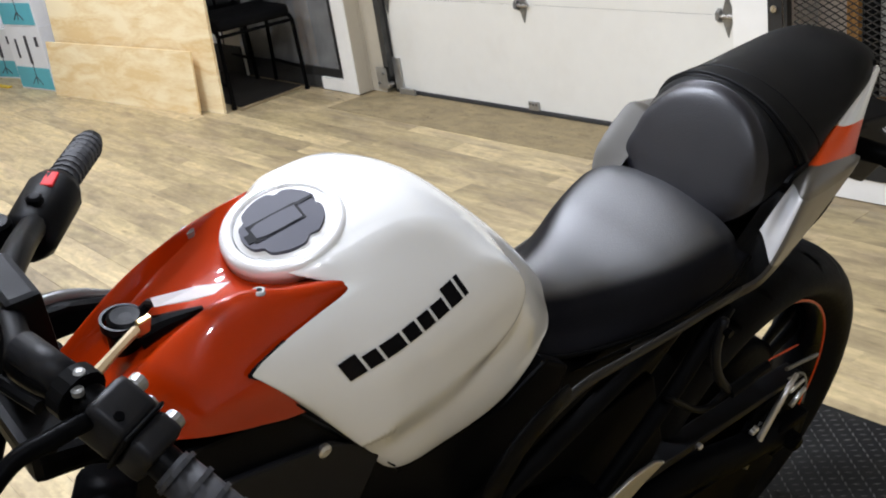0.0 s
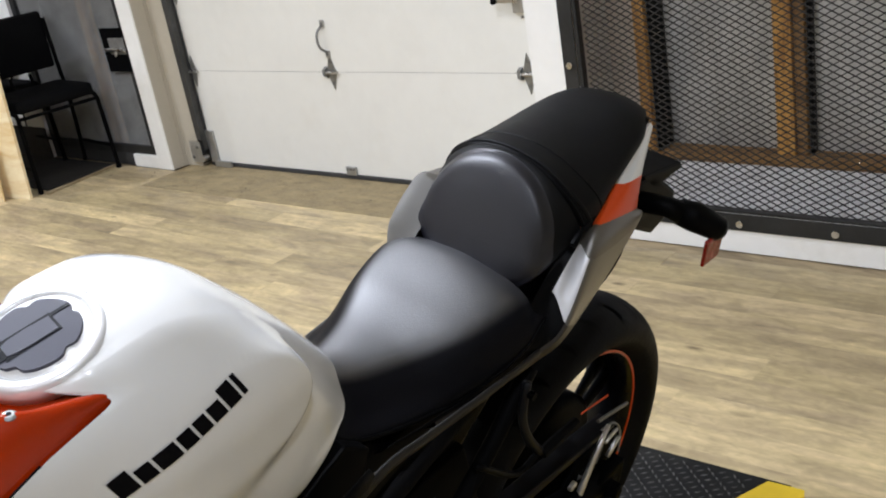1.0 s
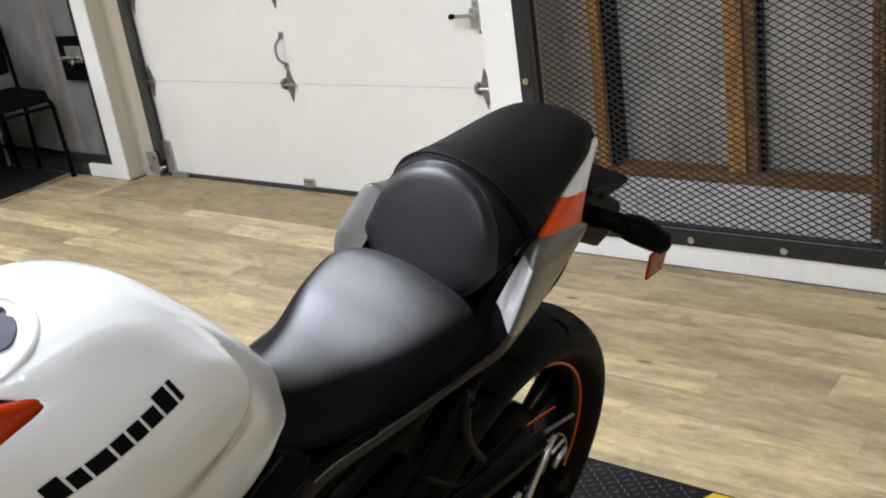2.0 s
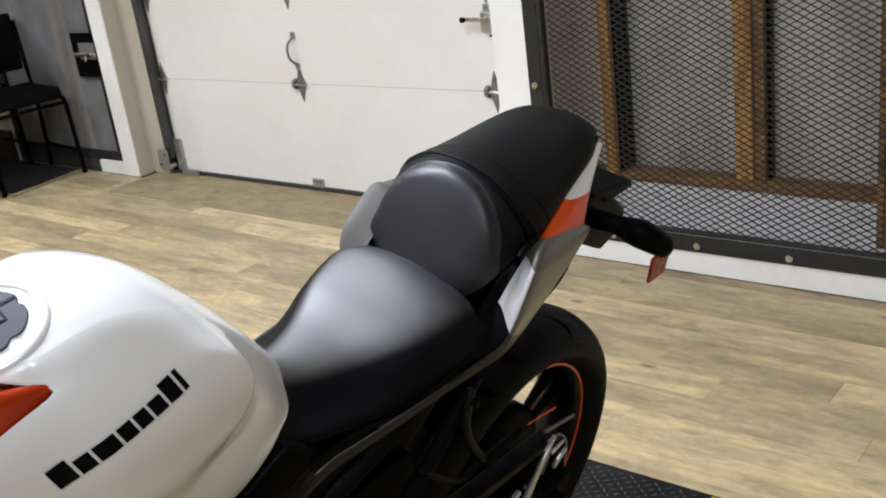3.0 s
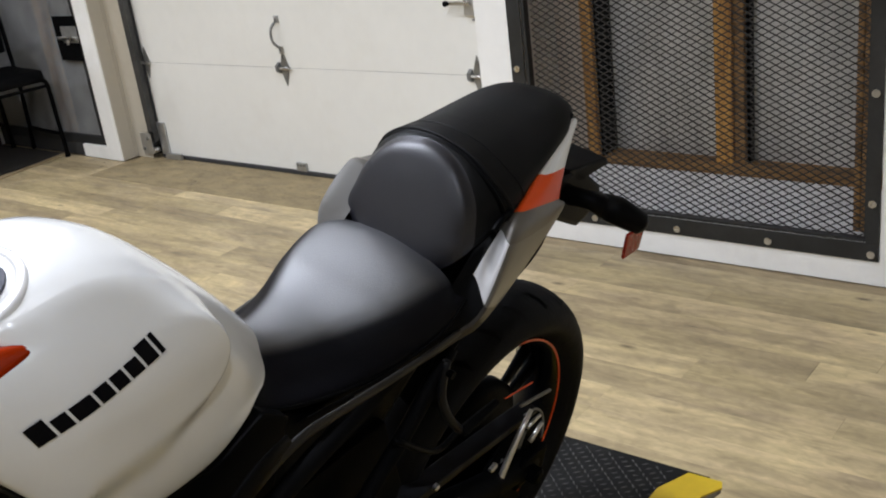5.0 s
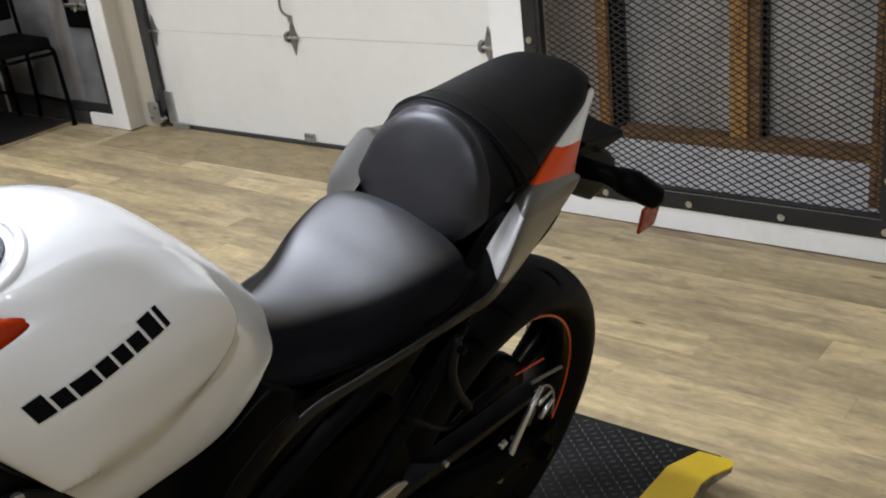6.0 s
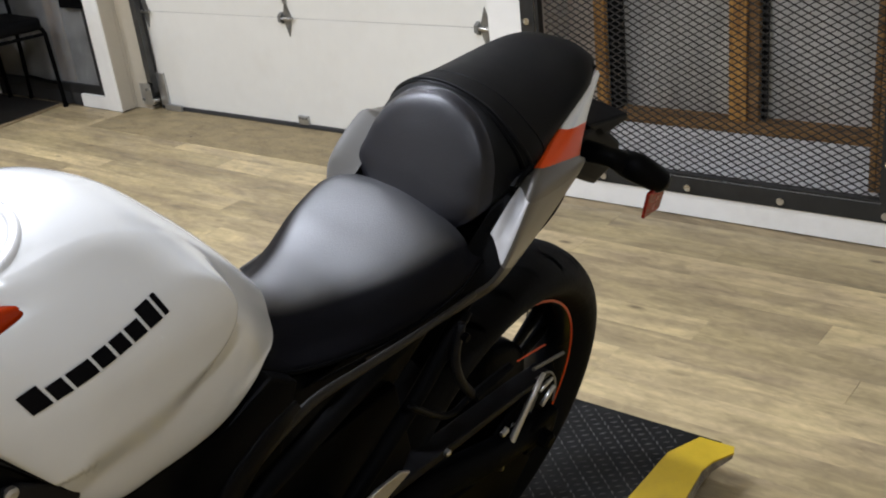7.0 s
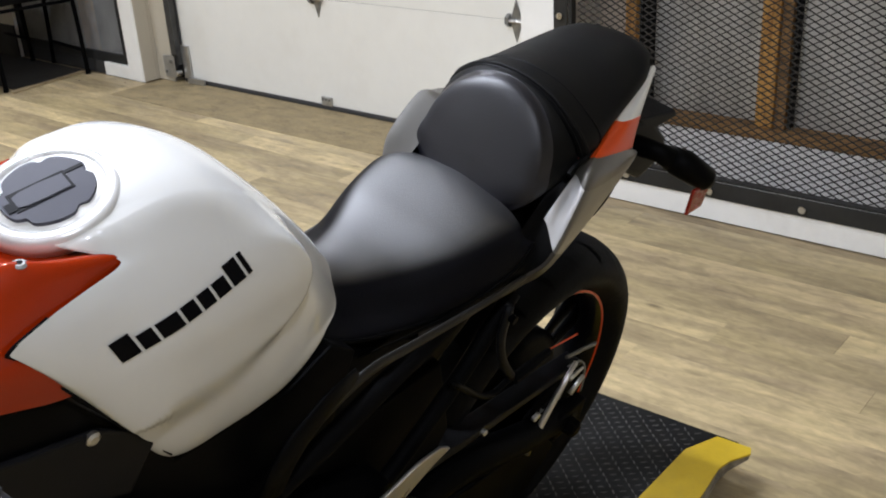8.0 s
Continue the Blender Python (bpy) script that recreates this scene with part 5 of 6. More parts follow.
def chassis(bike):
    """Engine, frame, swingarm, stand and footrests, mostly in shade."""
    for s in (-1, 1):
        f = part("frame_rail", tube([(-1.06, s * 0.05, 0.93), (-0.90, s * 0.12, 0.76), (-0.72, s * 0.13, 0.62), (-0.55, s * 0.115, 0.46), (-0.50, s * 0.10, 0.34)], 0.019, 12, 30), BLACK_STEEL, bike, "black tubular frame", True)
        part("frame_tube", tube([(-0.80, s * 0.12, 0.66), (-0.66, s * 0.118, 0.70), (-0.50, s * 0.108, 0.74), (-0.20, s * 0.085, 0.80)], 0.014, 10, 20), BLACK_STEEL, bike, smooth=True)
        part("frame_brace", tube([(-0.56, s * 0.115, 0.50), (-0.40, s * 0.115, 0.64), (-0.30, s * 0.11, 0.745)], 0.012, 10, 14), BLACK_STEEL, bike, smooth=True)
        arm = part("swingarm", tube([(-0.50, s * 0.095, 0.42), (-0.30, s * 0.10, 0.395), (-0.10, s * 0.105, 0.335), (0.03, s * 0.105, 0.313)], [0.032, 0.034, 0.028, 0.024], 12, 18), DARK_METAL, bike, "dark swingarm", True)
        part("axle_block", box(-0.035, 0.055, s * 0.10, s * 0.125, 0.285, 0.343, bevel=0.006), DARK_METAL, arm)
        part("axle_nut", turned([(0.017, -0.01), (0.017, 0.01), (0.011, 0.014)], "y", 6, (0.0, s * 0.135, 0.313)), DARK_METAL, arm)
        hang = part("footrest_hanger", tube([(-0.335, s * 0.13, 0.752), (-0.338, s * 0.131, 0.70), (-0.315, s * 0.131, 0.645), (-0.275, s * 0.131, 0.592)], [0.006, 0.0085, 0.0085, 0.007], 10, 14), GREY_PLASTIC, bike, "dark cast pillion footrest hanger", True)
        part("hanger_arm", tube([(-0.275, s * 0.131, 0.592), (-0.33, s * 0.128, 0.585), (-0.42, s * 0.122, 0.66)], 0.005, 8, 12), BLACK, hang, smooth=True)
        part("hanger_bolt", turned([(0.006, -0.006), (0.006, 0.006)], "y", 10, (-0.335, s * 0.138, 0.735)), DARK_METAL, hang)
        part("footrest", tube([(-0.275, s * 0.135, 0.590), (-0.24, s * 0.14, 0.60), (-0.20, s * 0.142, 0.605)], [0.009, 0.009, 0.007], 10), BLACK, hang)
        heel = part("heel_plate", prism([(-0.57, 0.572), (-0.50, 0.590), (-0.455, 0.588), (-0.434, 0.574), (-0.47, 0.562), (-0.53, 0.532), (-0.58, 0.515)], s * 0.147, s * 0.153, 0.002), ALLOY, bike, "pale alloy heel plate")
        part("rider_footrest", tube([(-0.60, s * 0.15, 0.48), (-0.59, s * 0.24, 0.47)], 0.013, 10), DARK_METAL, heel)
    rail = tube([(-0.295, -0.126, 0.783), (-0.40, -0.125, 0.780), (-0.53, -0.124, 0.786), (-0.60, -0.124, 0.789), (-0.662, -0.127, 0.772), (-0.715, -0.130, 0.742), (-0.745, -0.132, 0.705)], [0.006, 0.0105, 0.0105, 0.0105, 0.011, 0.012, 0.011], 12, 40)
    bmesh.ops.scale(rail, vec=(1, 0.5, 1), verts=rail.verts, space=Matrix.Translation((0, 0.124, 0)))
    part("seat_rail", rail, material("rail_plastic", (0.013, 0.012, 0.011), 0.45, vary=0.2, spec=0.25), bike, "dark grey rail along the seat's lower edge", True)
    engine = part("engine", prism([(-1.0, 0.42), (-0.96, 0.60), (-0.84, 0.70), (-0.66, 0.62), (-0.52, 0.56), (-0.46, 0.42), (-0.50, 0.30), (-0.62, 0.24), (-0.86, 0.24)], -0.14, 0.14, 0.03), DARK_METAL, bike, "dark engine block with round side covers")
    for s in (-1, 1):
        part("engine_cover", turned([(0.0, 0), (0.09, 0.0), (0.10, 0.015), (0.10, 0.04), (0.0, 0.041)] if s > 0 else [(0.0, -0.041), (0.10, -0.04), (0.10, -0.015), (0.09, 0.0), (0.0, 0.001)], "y", 36, (-0.74, -s * 0.14, 0.40)), DARK_METAL, engine, smooth=False)
    part("sprocket_cover", prism([(-0.58, 0.33), (-0.46, 0.34), (-0.44, 0.46), (-0.52, 0.52), (-0.60, 0.46)], -0.165, -0.12, 0.01), BLACK, engine)
    part("battery_cover", prism([(-0.62, 0.78), (-0.30, 0.76), (-0.30, 0.70), (-0.42, 0.60), (-0.58, 0.60)], -0.075, 0.075, 0.02), BLACK, bike)
    for s in (-1, 1):
        part("pivot_plate", prism([(-0.66, 0.64), (-0.40, 0.66), (-0.34, 0.50), (-0.40, 0.36), (-0.52, 0.30), (-0.64, 0.36)], s * 0.072, s * 0.088, 0.004), BLACK_STEEL, bike)
    part("rear_fender", skin([[(-0.30, 0, 0.62), (-0.24, 0, 0.70), (-0.16, 0, 0.745), (0.0, 0, 0.77)], [(-0.30, 0.07, 0.60), (-0.24, 0.075, 0.68), (-0.16, 0.075, 0.73), (0.0, 0.06, 0.765)]], 16, 5, solid=0.004), BLACK, bike, smooth=True)
    part("exhaust", tube([(-0.70, 0.05, 0.20), (-0.50, 0.08, 0.19), (-0.35, 0.10, 0.22), (-0.28, 0.12, 0.26)], [0.06, 0.07, 0.055, 0.04], 16, 20), DARK_METAL, bike, smooth=True)
    for s in (-1, 1):
        spar = tube([(-0.635, s * 0.132, 0.811), (-0.675, s * 0.132, 0.792), (-0.710, s * 0.132, 0.765), (-0.732, s * 0.132, 0.737), (-0.747, s * 0.132, 0.703)], [0.010, 0.017, 0.020, 0.021, 0.020], 12)
        bmesh.ops.scale(spar, vec=(1, 0.3, 1), verts=spar.verts, space=Matrix.Translation((0, -s * 0.132, 0)))
        part("frame_spar", spar, BLACK, bike, "black curved frame cover", True)
    for x, y, z in ((-0.328, -0.140, 0.521), (-0.143, -0.130, 0.428), (-0.150, -0.130, 0.426)):
        part("frame_bolt", turned([(0.0055, -0.004), (0.0055, 0.002), (0.003, 0.004)], "y", 10, (x, y, z)), STEEL, bike)
    # chain side
    spr = part("sprocket", turned([(0.06, -0.003), (0.092, -0.003), (0.092, 0.003), (0.06, 0.003), (0.06, -0.003)], "y", 46, (-0.024, -0.088, 0.300)), DARK_METAL, bike, "dark steel rear sprocket")
    for k in range(5):
        a = 2 * math.pi * k / 5
        part("sprocket_arm", tube([(0.03 * math.cos(a), -0.088, 0.313 + 0.03 * math.sin(a)), (0.065 * math.cos(a), -0.088, 0.313 + 0.065 * math.sin(a))], 0.007, 8), DULL, spr)
    chain = part("chain", tube([(-0.52, -0.088, 0.445), (0.0, -0.088, 0.408)], 0.007, 6), DARK_METAL, bike)
    part("lower_chain", tube([(-0.52, -0.088, 0.375), (-0.26, -0.088, 0.29), (0.0, -0.088, 0.219)], 0.007, 6), DARK_METAL, chain)
    part("chain_guard", prism([(-0.40, 0.475), (-0.06, 0.442), (0.03, 0.43), (0.03, 0.422), (-0.40, 0.455)], -0.105, -0.070, 0.003), GREY_PLASTIC, bike)
    part("guard_stripe", tube([(-0.037, -0.07, 0.471), (0.053, -0.07, 0.455)], 0.0015, 6), STRIPE, bike, "thin orange line")
    part("guard_rail", tube([(-0.048, -0.107, 0.484), (0.052, -0.107, 0.460)], 0.0034, 8), PANEL_GREY, bike, "grey edge of the chain guard")
    adj = part("chain_adjuster", tube([(-0.022, -0.104, 0.446), (0.018, -0.104, 0.436), (0.046, -0.104, 0.408), (0.062, -0.104, 0.372), (0.066, -0.104, 0.338)], [0.002, 0.0028, 0.003, 0.003, 0.002], 8, 18), DULL, bike, "pale alloy chain adjuster", True)
    part("adjuster_arm", tube([(-0.004, -0.106, 0.408), (0.036, -0.106, 0.412)], [0.0045, 0.003], 8), ALLOY, adj, smooth=True)
    part("adjuster_arm", tube([(0.018, -0.106, 0.360), (0.052, -0.106, 0.384)], [0.005, 0.0035], 8), ALLOY, adj, smooth=True)
    part("adjuster_nut", turned([(0.0085, -0.004), (0.0085, 0.003), (0.005, 0.006)], "y", 6, (-0.092, -0.118, 0.345)), STEEL, adj)
    # made-up black plate in place of the darkness over the lower wheel
    part("lower_wheel_mask", prism([(-0.44, 0.335), (-0.10, 0.285), (0.0, 0.262), (0.035, 0.215), (-0.02, 0.13), (-0.16, 0.075), (-0.34, 0.10), (-0.47, 0.22)], -0.101, -0.093, 0.004), BLACK, bike, "added black plate that keeps the lower wheel dark")
    # side stand on the camera's side
    st = part("side_stand", tube([(-0.52, -0.10, 0.28), (-0.50, -0.17, 0.17), (-0.47, -0.245, 0.068)], [0.016, 0.014, 0.012], 10), BLACK_STEEL, bike, "black steel side stand, folded out")
    part("stand_foot", turned([(0.028, -0.004), (0.028, 0.004)], "z", 16, (-0.465, -0.250, 0.064)), BLACK_STEEL, st)
    part("lever_bar", tube([(-0.022, -0.115, 0.465), (-0.055, -0.115, 0.415), (-0.086, -0.115, 0.347), (-0.105, -0.115, 0.300)], [0.004, 0.0060, 0.0065, 0.006], 8), ALLOY, bike, "pale alloy bar beside the sprocket", True)


def front_end(bike):
    wheel("front_wheel", bike, (-1.41, 0, 0.300), 0.12, 0.235, 0.042)
    for s in (-1, 1):
        part("fork_leg", tube([(-1.41 + 0.005, s * 0.10, 0.30), (-1.25, s * 0.10, 0.66), (-1.125, s * 0.10, 0.985)], [0.026, 0.024, 0.022], 14), DARK_METAL, bike, smooth=True)
    part("front_fender", skin([[(-1.66, 0, 0.53), (-1.50, 0, 0.62), (-1.36, 0, 0.625), (-1.22, 0, 0.56)], [(-1.65, 0.06, 0.50), (-1.50, 0.07, 0.59), (-1.36, 0.07, 0.595), (-1.23, 0.065, 0.53)]], 20, 5, solid=0.004), BLACK, bike, smooth=True)
    yoke = part("top_yoke", prism([(-1.165, 1.005), (-1.085, 0.985), (-1.08, 0.96), (-1.165, 0.975)], -0.065, 0.075, 0.008), BLACK, bike, "black top fork yoke")
    part("dash", prism([(-1.26, 1.10), (-1.17, 1.135), (-1.15, 1.12), (-1.16, 1.07), (-1.24, 1.03)], -0.055, 0.085, 0.015), GREY_PLASTIC, bike, "dark instrument housing")
    part("headlight", prism([(-1.40, 0.98), (-1.30, 1.06), (-1.22, 1.02), (-1.24, 0.90), (-1.36, 0.86)], -0.09, 0.09, 0.03), BLACK, bike, "black headlight shell")
    bar = part("handlebar", tube([(-0.948, 0.308, 1.006), (-1.03, 0.215, 1.014), (-1.09, 0.115, 1.050), (-1.12, 0.06, 1.058), (-1.145, -0.03, 1.070), (-1.148, -0.08, 1.090), (-1.128, -0.130, 1.085), (-1.085, -0.235, 1.020)], 0.0125, 12, 40), BLACK, bike, "black handlebar", True)
    grip = part("grip", tube([(-0.998, 0.249, 1.015), (-0.966, 0.286, 1.010), (-0.936, 0.321, 1.004)], [0.0145, 0.0155, 0.0150], 16), GRIP, bar, "ribbed rubber grip", True)
    part("bar_end", tube([(-0.935, 0.322, 1.004), (-0.928, 0.331, 1.003)], [0.0145, 0.012], 14), BLACK, grip)
    for k in range(9):
        a = Vector((-0.995, 0.252, 1.015)).lerp(Vector((-0.940, 0.3165, 1.0045)), k / 8)
        d = Vector((0.64, 0.76, -0.08)) * 0.0018
        part("grip_rib", tube([a - d, a + d], 0.0162, 14), GRIP, grip)
    sw = part("switch_block", tube([(-1.066, 0.176, 1.012), (-1.056, 0.186, 1.012), (-1.010, 0.236, 1.014), (-1.001, 0.246, 1.015)], [0.019, 0.026, 0.027, 0.022], 14), BLACK, bar, "black switch block", True)
    part("stop_switch", box(-0.012, 0.012, -0.006, 0.006, -0.006, 0.003, bevel=0.002), RED_PLASTIC, sw, "red stop switch").matrix_basis = pose(-1.014, 0.226, 1.0375, 0, 0, 50)
    part("starter_button", turned([(0.008, 0), (0.008, 0.006), (0.005, 0.008)], "z", 12, (-1.040, 0.200, 1.036)), DARK_METAL, sw)
    part("brake_reservoir", turned([(0.013, -0.018), (0.015, -0.016), (0.015, 0.006), (0.012, 0.009)], "z", 24, (-1.082, 0.190, 1.030)), BLACK, bar)
    part("brake_lever", tube([(-1.078, 0.19, 1.005), (-1.058, 0.225, 0.990), (-1.0, 0.305, 0.985)], [0.009, 0.007, 0.005], 8, 12), BLACK, bar)
    part("front_hose", tube([(-1.075, 0.18, 1.02), (-1.11, 0.15, 0.985), (-1.14, 0.10, 0.965), (-1.17, 0.04, 0.96)], 0.007, 8, 14), BLACK, bar)
    part("bar_clamp", prism([(-1.135, 1.080), (-1.105, 1.080), (-1.10, 1.000), (-1.140, 1.000)], 0.015, 0.085, 0.006), BLACK, bar)
    # near side: perch, clamp, two-part switch housing, grip and lever
    perch = part("clutch_perch", tube([(-1.150, -0.064, 1.104), (-1.138, -0.112, 1.100)], 0.0125, 18), GREY_PLASTIC, bar, "grey perch tube", True)
    part("perch_clamp", tube([(-1.139, -0.110, 1.096), (-1.136, -0.122, 1.094)], 0.0195, 16), BLACK, perch)
    part("perch_bolt", turned([(0.0042, 0.0), (0.0042, 0.004), (0.002, 0.005)], "z", 12, (-1.134, -0.120, 1.110)), DULL, perch)
    part("perch_bolt", turned([(0.0042, 0.0), (0.0042, 0.004), (0.002, 0.005)], "z", 12, (-1.140, -0.128, 1.104)), DULL, perch)
    axis = (Vector((-1.095, -0.205, 1.035)) - Vector((-1.136, -0.118, 1.090))).normalized()
    turn = Matrix.Translation((-1.125, -0.140, 1.082)) @ axis.to_track_quat("X", "Z").to_matrix().to_4x4()
    sw = part("switch_block", box(-0.016, 0.017, -0.017, 0.020, -0.020, 0.019, bevel=0.006), GREY_PLASTIC, bar, "dark grey switch block with buttons", True)
    sw.matrix_basis = turn
    part("switch_half", box(0.0185, 0.040, -0.016, 0.019, -0.021, 0.0165, bevel=0.006), GREY_PLASTIC, sw, smooth=True)
    part("switch_seam", box(0.0160, 0.0195, -0.0185, 0.0215, -0.0225, 0.0195, bevel=0.002), BLACK, sw)
    for x, y, z, r in ((-0.004, 0.020, 0.010, 0.0070), (0.010, 0.020, 0.000, 0.0055), (0.030, 0.019, 0.004, 0.0075)):
        part("button", turned([(r, -0.002), (r, 0.005), (r * 0.7, 0.008)], "y", 14, (x, y + 0.006, z)), HINGE, sw)
    part("screw", turned([(0.0035, 0.0), (0.0035, 0.003)], "z", 10, (0.004, -0.008, 0.018)), DARK_METAL, sw)
    grip = part("grip", tube([(-1.108, -0.178, 1.055), (-1.090, -0.220, 1.030), (-1.070, -0.265, 1.004)], [0.0150, 0.0160, 0.0155], 16), GRIP, bar, "ribbed rubber grip", True)
    for k in range(5):
        a = Vector((-1.106, -0.182, 1.053)).lerp(Vector((-1.085, -0.232, 1.023)), k / 4)
        part("grip_rib", tube([a - axis * 0.0018, a + axis * 0.0018], 0.0172, 14), GRIP, grip)
    part("clutch_lever", tube([(-1.140, -0.140, 1.092), (-1.165, -0.143, 1.092), (-1.195, -0.146, 1.090), (-1.240, -0.170, 1.075)], [0.007, 0.008, 0.008, 0.006], 8, 16), DARK_METAL, perch, "dark clutch lever", True)
    part("lever_pivot", turned([(0.004, -0.006), (0.004, 0.006)], "z", 12, (-1.168, -0.143, 1.090)), BLACK, perch)
    part("clutch_cable", tube([(-1.16, -0.11, 1.09), (-1.18, -0.03, 1.08), (-1.19, 0.06, 1.0), (-1.16, 0.08, 0.88)], 0.005, 8, 16), BLACK, bar)


def motorcycle():
    bike = thing("motorcycle", "white and orange-red naked motorcycle with black seats on a lift", "motorcycle", BIKE)
    fuel_tank(bike)
    shrouds(bike)
    seats(bike)
    tail(bike)
    wheel("rear_wheel", bike, (-0.044, -0.005, 0.312), 0.147, 0.250, 0.043)
    chassis(bike)
    front_end(bike)


def lift():
    lf = thing("lift_table", "black tread-plate motorcycle lift with a yellow painted edge", "motorcycle lift")
    x0, x1, y1, top = -0.75, 2.40, 0.86, 0.100
    part("deck", box(x0, x1, 0.126, y1, top - 0.036, top, bevel=0.003), PLATE, lf)
    edge = bmesh.new()
    outline = [(x0, 0.104), (2.19, 0.108), (2.285, 0.119), (2.322, 0.112), (2.370, 0.087), (2.390, 0.095), (2.388, 0.172), (2.306, 0.206), (x0, 0.200)]
    a = [edge.verts.new((x, y, top + 0.004)) for x, y in outline]
    b = [edge.verts.new((x, y, top - 0.0005)) for x, y in outline]
    edge.faces.new(a), edge.faces.new(b[::-1])
    for i in range(len(a)):
        edge.faces.new((a[i], b[i], b[(i + 1) % len(a)], a[(i + 1) % len(a)]))
    part("yellow_edge", edge, YELLOW, lf, "scuffed yellow painted edge")
    skirt = prism_flat([(x, y + 0.003) for x, y in outline[:6]] + [(2.386, 0.125), (x0, 0.125)], top - 0.036, top - 0.001)
    for v in skirt.verts:
        if v.co.z < top - 0.01 and v.co.x > 2.28:  # thins out towards the corner
            v.co.z += 0.030 * (v.co.x - 2.28) / 0.11
    part("edge_skirt", skirt, SKIRT, lf, "bare scuffed metal under the yellow edge")
    # raised bars of the tread plate, crossing each other
    rng = random.Random(12)
    verts, faces = [], []
    n = 0
    i = 0
    y = 0.213
    while y < y1 - 0.02:
        x = 1.35 + (0.012 if i % 2 else 0)
        while x < x1 - 0.015:
            a = math.radians((45 if (n + i) % 2 else -45) + rng.uniform(-5, 5))
            c, s = math.cos(a), math.sin(a)
            k = len(verts)
            high = rng.uniform(0.0009, 0.0022)
            for u, v, z in ((-0.0098, 0, 0), (0, -0.0030, 0), (0.0098, 0, 0), (0, 0.0030, 0), (-0.0045, 0, high), (0.0045, 0, high)):
                verts.append((x + u * c - v * s, y + u * s + v * c, top + z - 0.0003))
            faces += [(k, k + 1, k + 5, k + 4), (k + 1, k + 2, k + 5), (k + 2, k + 3, k + 4, k + 5), (k + 3, k, k + 4)]
            x += 0.0245
            n += 1
        y += 0.0150
        i += 1
    me = bpy.data.meshes.new("tread")
    me.from_pydata(verts, [], faces)
    sheet("tread", me, TREAD, lf, "raised tread bars")
    part("base_frame", box(0.2, 1.9, 0.25, 0.72, 0.0, 0.062, bevel=0.006), BLACK_STEEL, lf)


def plywood():
    # two sheets on edge, tilted back against each other
    yaw = math.degrees(math.atan2(2.945 - 3.163, 6.77 - 5.004))
    s = thing("plywood_sheet", "short pale plywood offcut leaning on a tall sheet", "plywood sheet", pose(3.163, 5.004, 0, 0, 0, -yaw) @ pose(0, 0, 0, 0, 5, 0), group="leaning plywood")
    part("panel", box(0, 0.012, 0, 1.80, 0, 0.378, bevel=0.001), PLYWOOD, s)
    t = thing("plywood_sheet", "tall pale plywood sheet standing on edge", "plywood sheet", pose(3.247, 4.854, 0, 0, 0, -yaw) @ pose(0, 0, 0, 0, 3, 0), group="leaning plywood")
    part("panel", box(0, 0.018, 0, 1.92, 0, 1.22, bevel=0.001), PLYWOOD, t)


def chair():
    c = thing("chair", "black fabric visitor chair on a black tube frame", "chair", pose(3.60, 5.07, 0, 0, 0, 83), group="visitor chairs")
    part("seat", box(-0.22, 0.24, -0.235, 0.235, 0.455, 0.53, bevel=0.028), FABRIC, c, "padded black fabric seat", True)
    part("backrest", box(0.21, 0.25, -0.225, 0.225, 0.61, 0.945, bevel=0.018), FABRIC, c, "padded black fabric backrest", True)
    for s in (-1, 1):
        part("front_leg", tube([(-0.12, s * 0.235, 0.462), (-0.195, s * 0.237, 0.455), (-0.213, s * 0.24, 0.43), (-0.225, s * 0.245, 0.012)], 0.0125, 10), BLACK_STEEL, c)
        part("rear_leg", tube([(0.225, s * 0.235, 0.90), (0.20, s * 0.235, 0.60), (0.19, s * 0.24, 0.40), (0.235, s * 0.245, 0.012)], 0.0125, 10), BLACK_STEEL, c)
        part("side_bar", tube([(-0.222, s * 0.244, 0.14), (0.222, s * 0.244, 0.14)], 0.010, 8), BLACK_STEEL, c)
        for x in (-0.225, 0.235):
            part("foot_cap", turned([(0.014, 0.0), (0.016, 0.003), (0.015, 0.02)], "z", 12, (x, s * 0.245, 0)), BLACK, c)
    for x, z in ((-0.205, 0.43), (0.19, 0.43)):
        part("cross_bar", tube([(x, -0.235, z), (x, 0.235, z)], 0.010, 8), BLACK_STEEL, c)
    for s in (-1, 1):
        part("back_strut", tube([(0.20, s * 0.06, 0.44), (0.225, s * 0.06, 0.60)], 0.009, 8), BLACK_STEEL, c)
    copy_thing(c, pose(3.60, 5.68, 0, 0, 0, 84))


def printed_box(m, w, d, h, label):
    b = thing("carton", label, "carton", m, group="stacked cartons")
    part("body", box(0, d, 0, w, 0, h, bevel=0.003), BOX_WHITE, b)
    part("blue_band", box(-0.0015, 0, 0.01, w - 0.01, 0.012, h * 0.36), BOX_BLUE, b, "blue printed band")
    ink = part("print", box(-0.003, -0.0016, w * 0.42, w * 0.50, h * 0.42, h * 0.86), BOX_INK, b, "dark printed picture of a stand")
    part("print_mast", box(-0.003, -0.0016, w * 0.45, w * 0.47, h * 0.2, h * 0.419), BOX_INK, ink)
    for k in range(3):
        part("print_leg", tube([(-0.0022, w * 0.46, h * 0.22), (-0.0022, w * (0.32 + 0.14 * k), h * 0.10)], 0.004, 6), BOX_INK, ink)
    part("print_block", box(-0.003, -0.0016, w * 0.74, w * 0.80, h * 0.5, h * 0.8), BOX_INK, ink)
    part("print_block", box(-0.003, -0.0016, w * 0.12, w * 0.2, h * 0.7, h * 0.85), BOX_INK, ink)
    return b


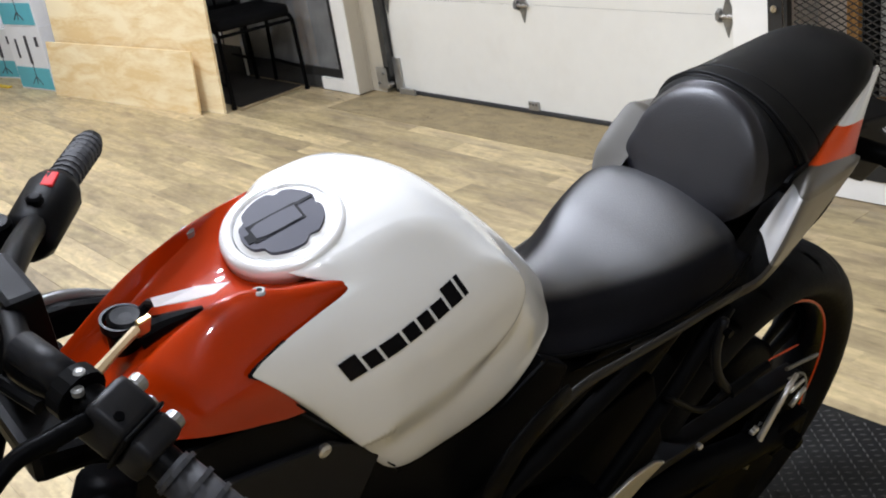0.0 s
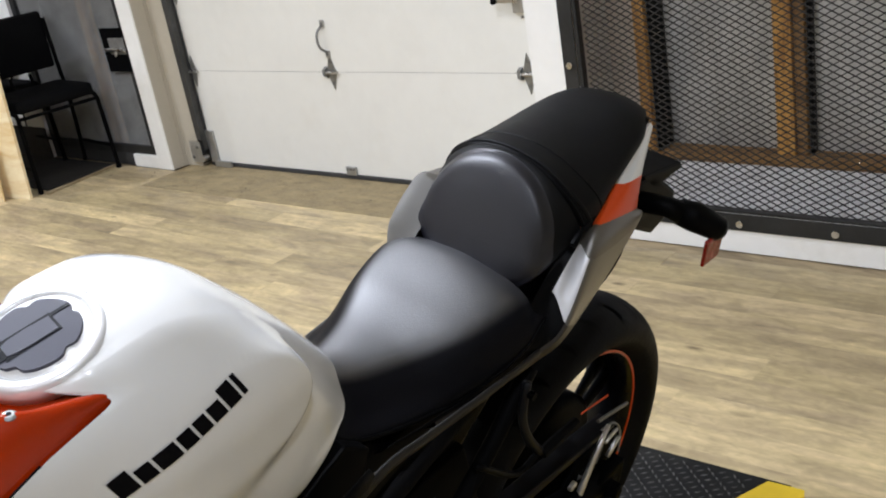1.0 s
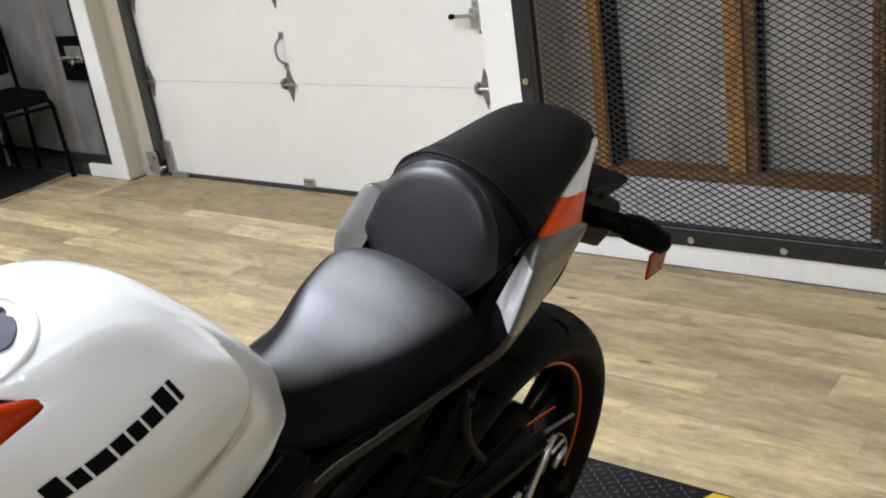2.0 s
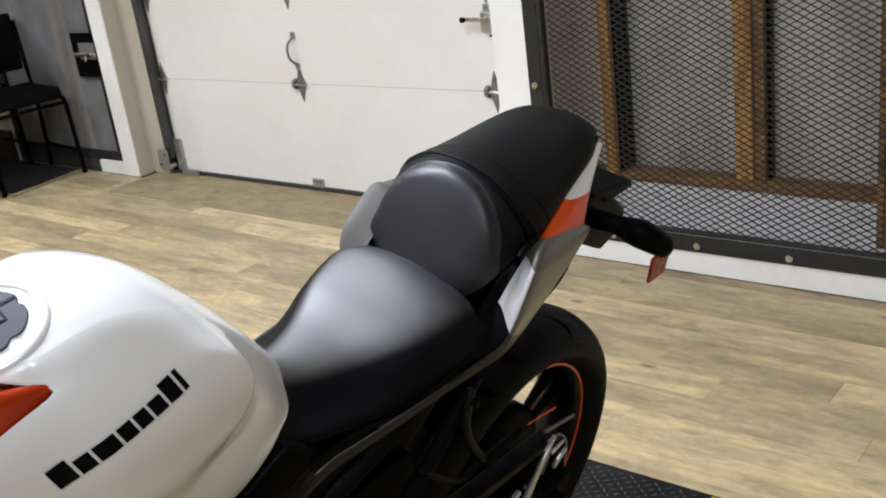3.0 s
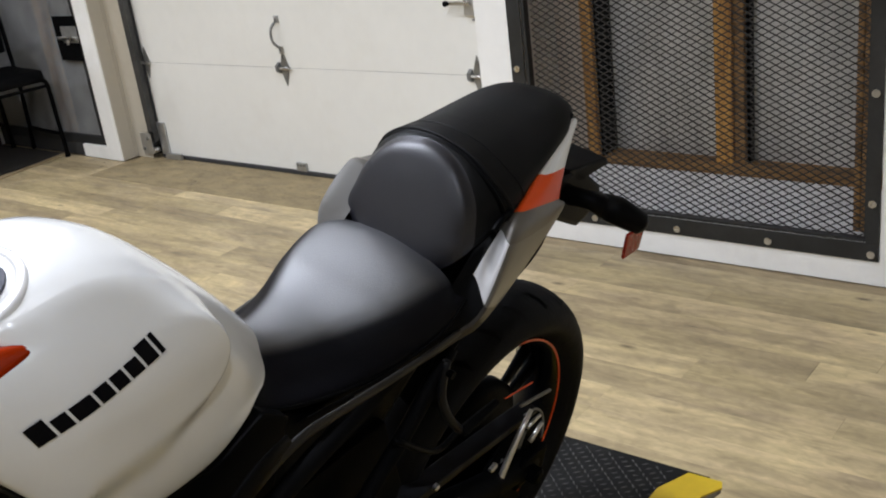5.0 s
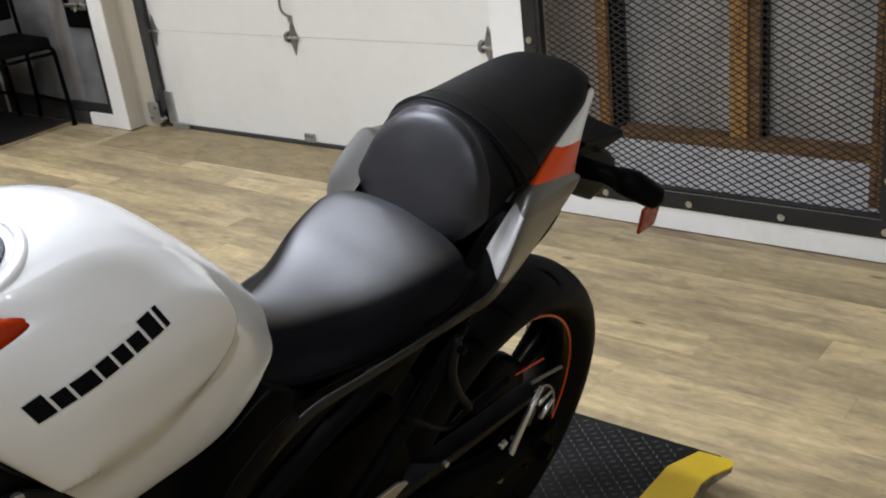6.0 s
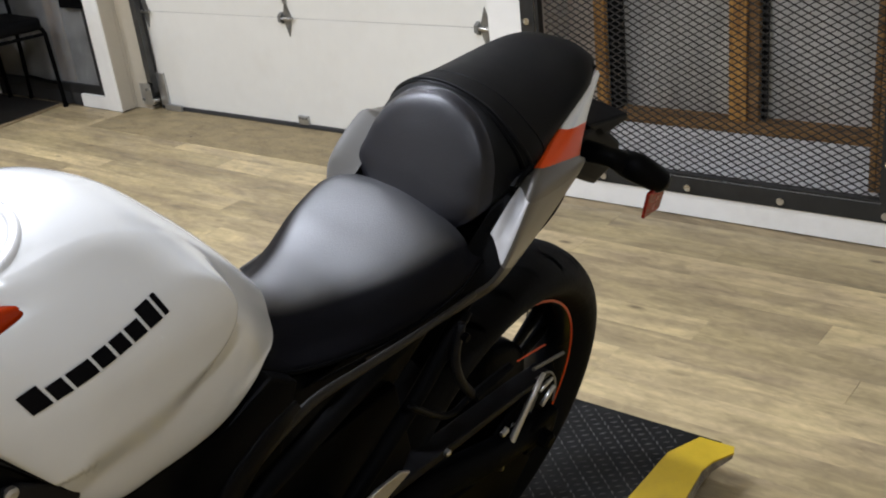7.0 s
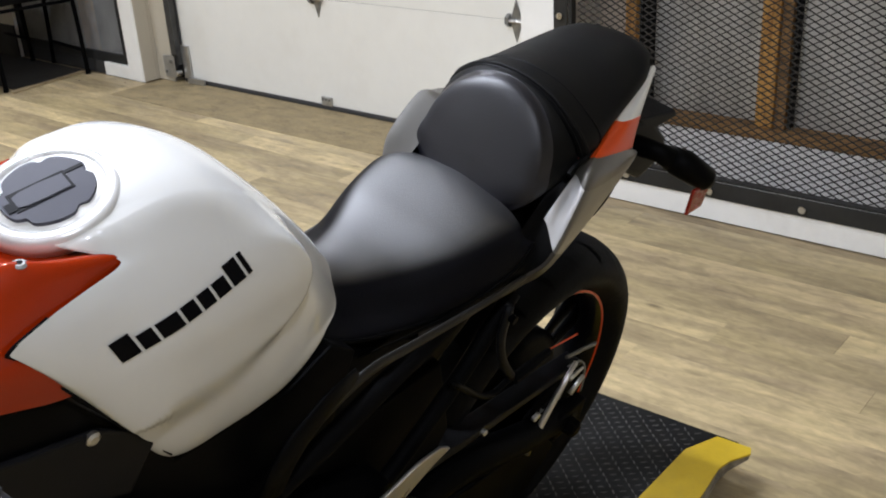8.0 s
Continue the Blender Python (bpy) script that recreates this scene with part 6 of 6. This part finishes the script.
def clutter():
    m = pose(2.985, 6.90, 0, 0, 0, 8)
    printed_box(m, 0.52, 0.40, 0.47, "white carton with blue band standing on the floor")
    printed_box(m @ pose(0.0, 0.005, 0.472), 0.52, 0.40, 0.47, "white carton with blue band stacked on another")
    printed_box(pose(3.05, 7.75, 0, 0, 0, 14), 0.5, 0.40, 0.40, "white carton with blue band standing further back")
    crate = thing("carton", "white carton with dark printing, further back", "carton", pose(3.02, 8.25, 0, 0, 0, 10), group="stacked cartons")
    part("body", box(0, 0.36, 0, 0.42, 0, 0.62, bevel=0.003), BOX_WHITE, crate)
    for y0, y1, z0, z1 in ((0.02, 0.12, 0.30, 0.58), (0.17, 0.25, 0.08, 0.26), (0.29, 0.39, 0.36, 0.60), (0.05, 0.2, 0.03, 0.07)):
        part("print_block", box(-0.0016, 0, y0, y1, z0, z1), BOX_INK, crate)
    tape = thing("yellow_strip", "yellow plastic strip lying on the floor by the cartons", "strip", pose(2.86, 7.55, 0, 0, 0, 8))
    part("strip_body", box(-0.02, 0.02, 0.0, 0.42, 0.0, 0.012, bevel=0.003), YELLOW, tape)
    mat = thing("floor_mat", "dark brown mat under the chair before the gate", "mat", pose(3.80, 4.86, 0))
    part("mat_sheet", box(-0.42, 0.045, 0.03, 1.75, 0.0, 0.006, bevel=0.002), material("dark_brown_mat", (0.009, 0.0065, 0.004), 0.95, vary=0.3, bump=0.6), mat)
    strip = thing("wood_strip", "pale narrow timber strip lying on the floor", "timber strip", pose(3.335, 4.80, 0, 0, 0, -82))
    part("strip", box(-0.03, 0.0, 0.0, 0.50, 0.0, 0.010, bevel=0.001), BARE, strip)


def debris():
    """Crumbs of dirt along the boards before the door and the mat."""
    rng = random.Random(9)
    own = bmesh.new()
    for k in range(17):
        x, y = (rng.uniform(3.60, 3.84), rng.uniform(4.30, 4.90)) if k < 9 else (rng.uniform(3.62, 3.98), rng.uniform(1.75, 4.2))
        r = rng.uniform(0.002, 0.007)
        pts = [own.verts.new((x + r * rng.uniform(0.6, 1) * math.cos(a), y + r * rng.uniform(0.6, 1) * math.sin(a), 0.002)) for a in (0.2, 1.5, 2.9, 4.4)]
        top = own.verts.new((x, y, 0.003 + r * 0.4))
        for i in range(4):
            own.faces.new((pts[i], pts[(i + 1) % 4], top))
    d = thing("floor_debris", "dark crumbs of dirt lying on the floor boards", "debris", kind="stuff")
    part("crumbs", own, RUBBER_SEAL, d)


motorcycle()
debris()
lift()
plywood()
chair()
clutter()
planks(FLOOR_THING)
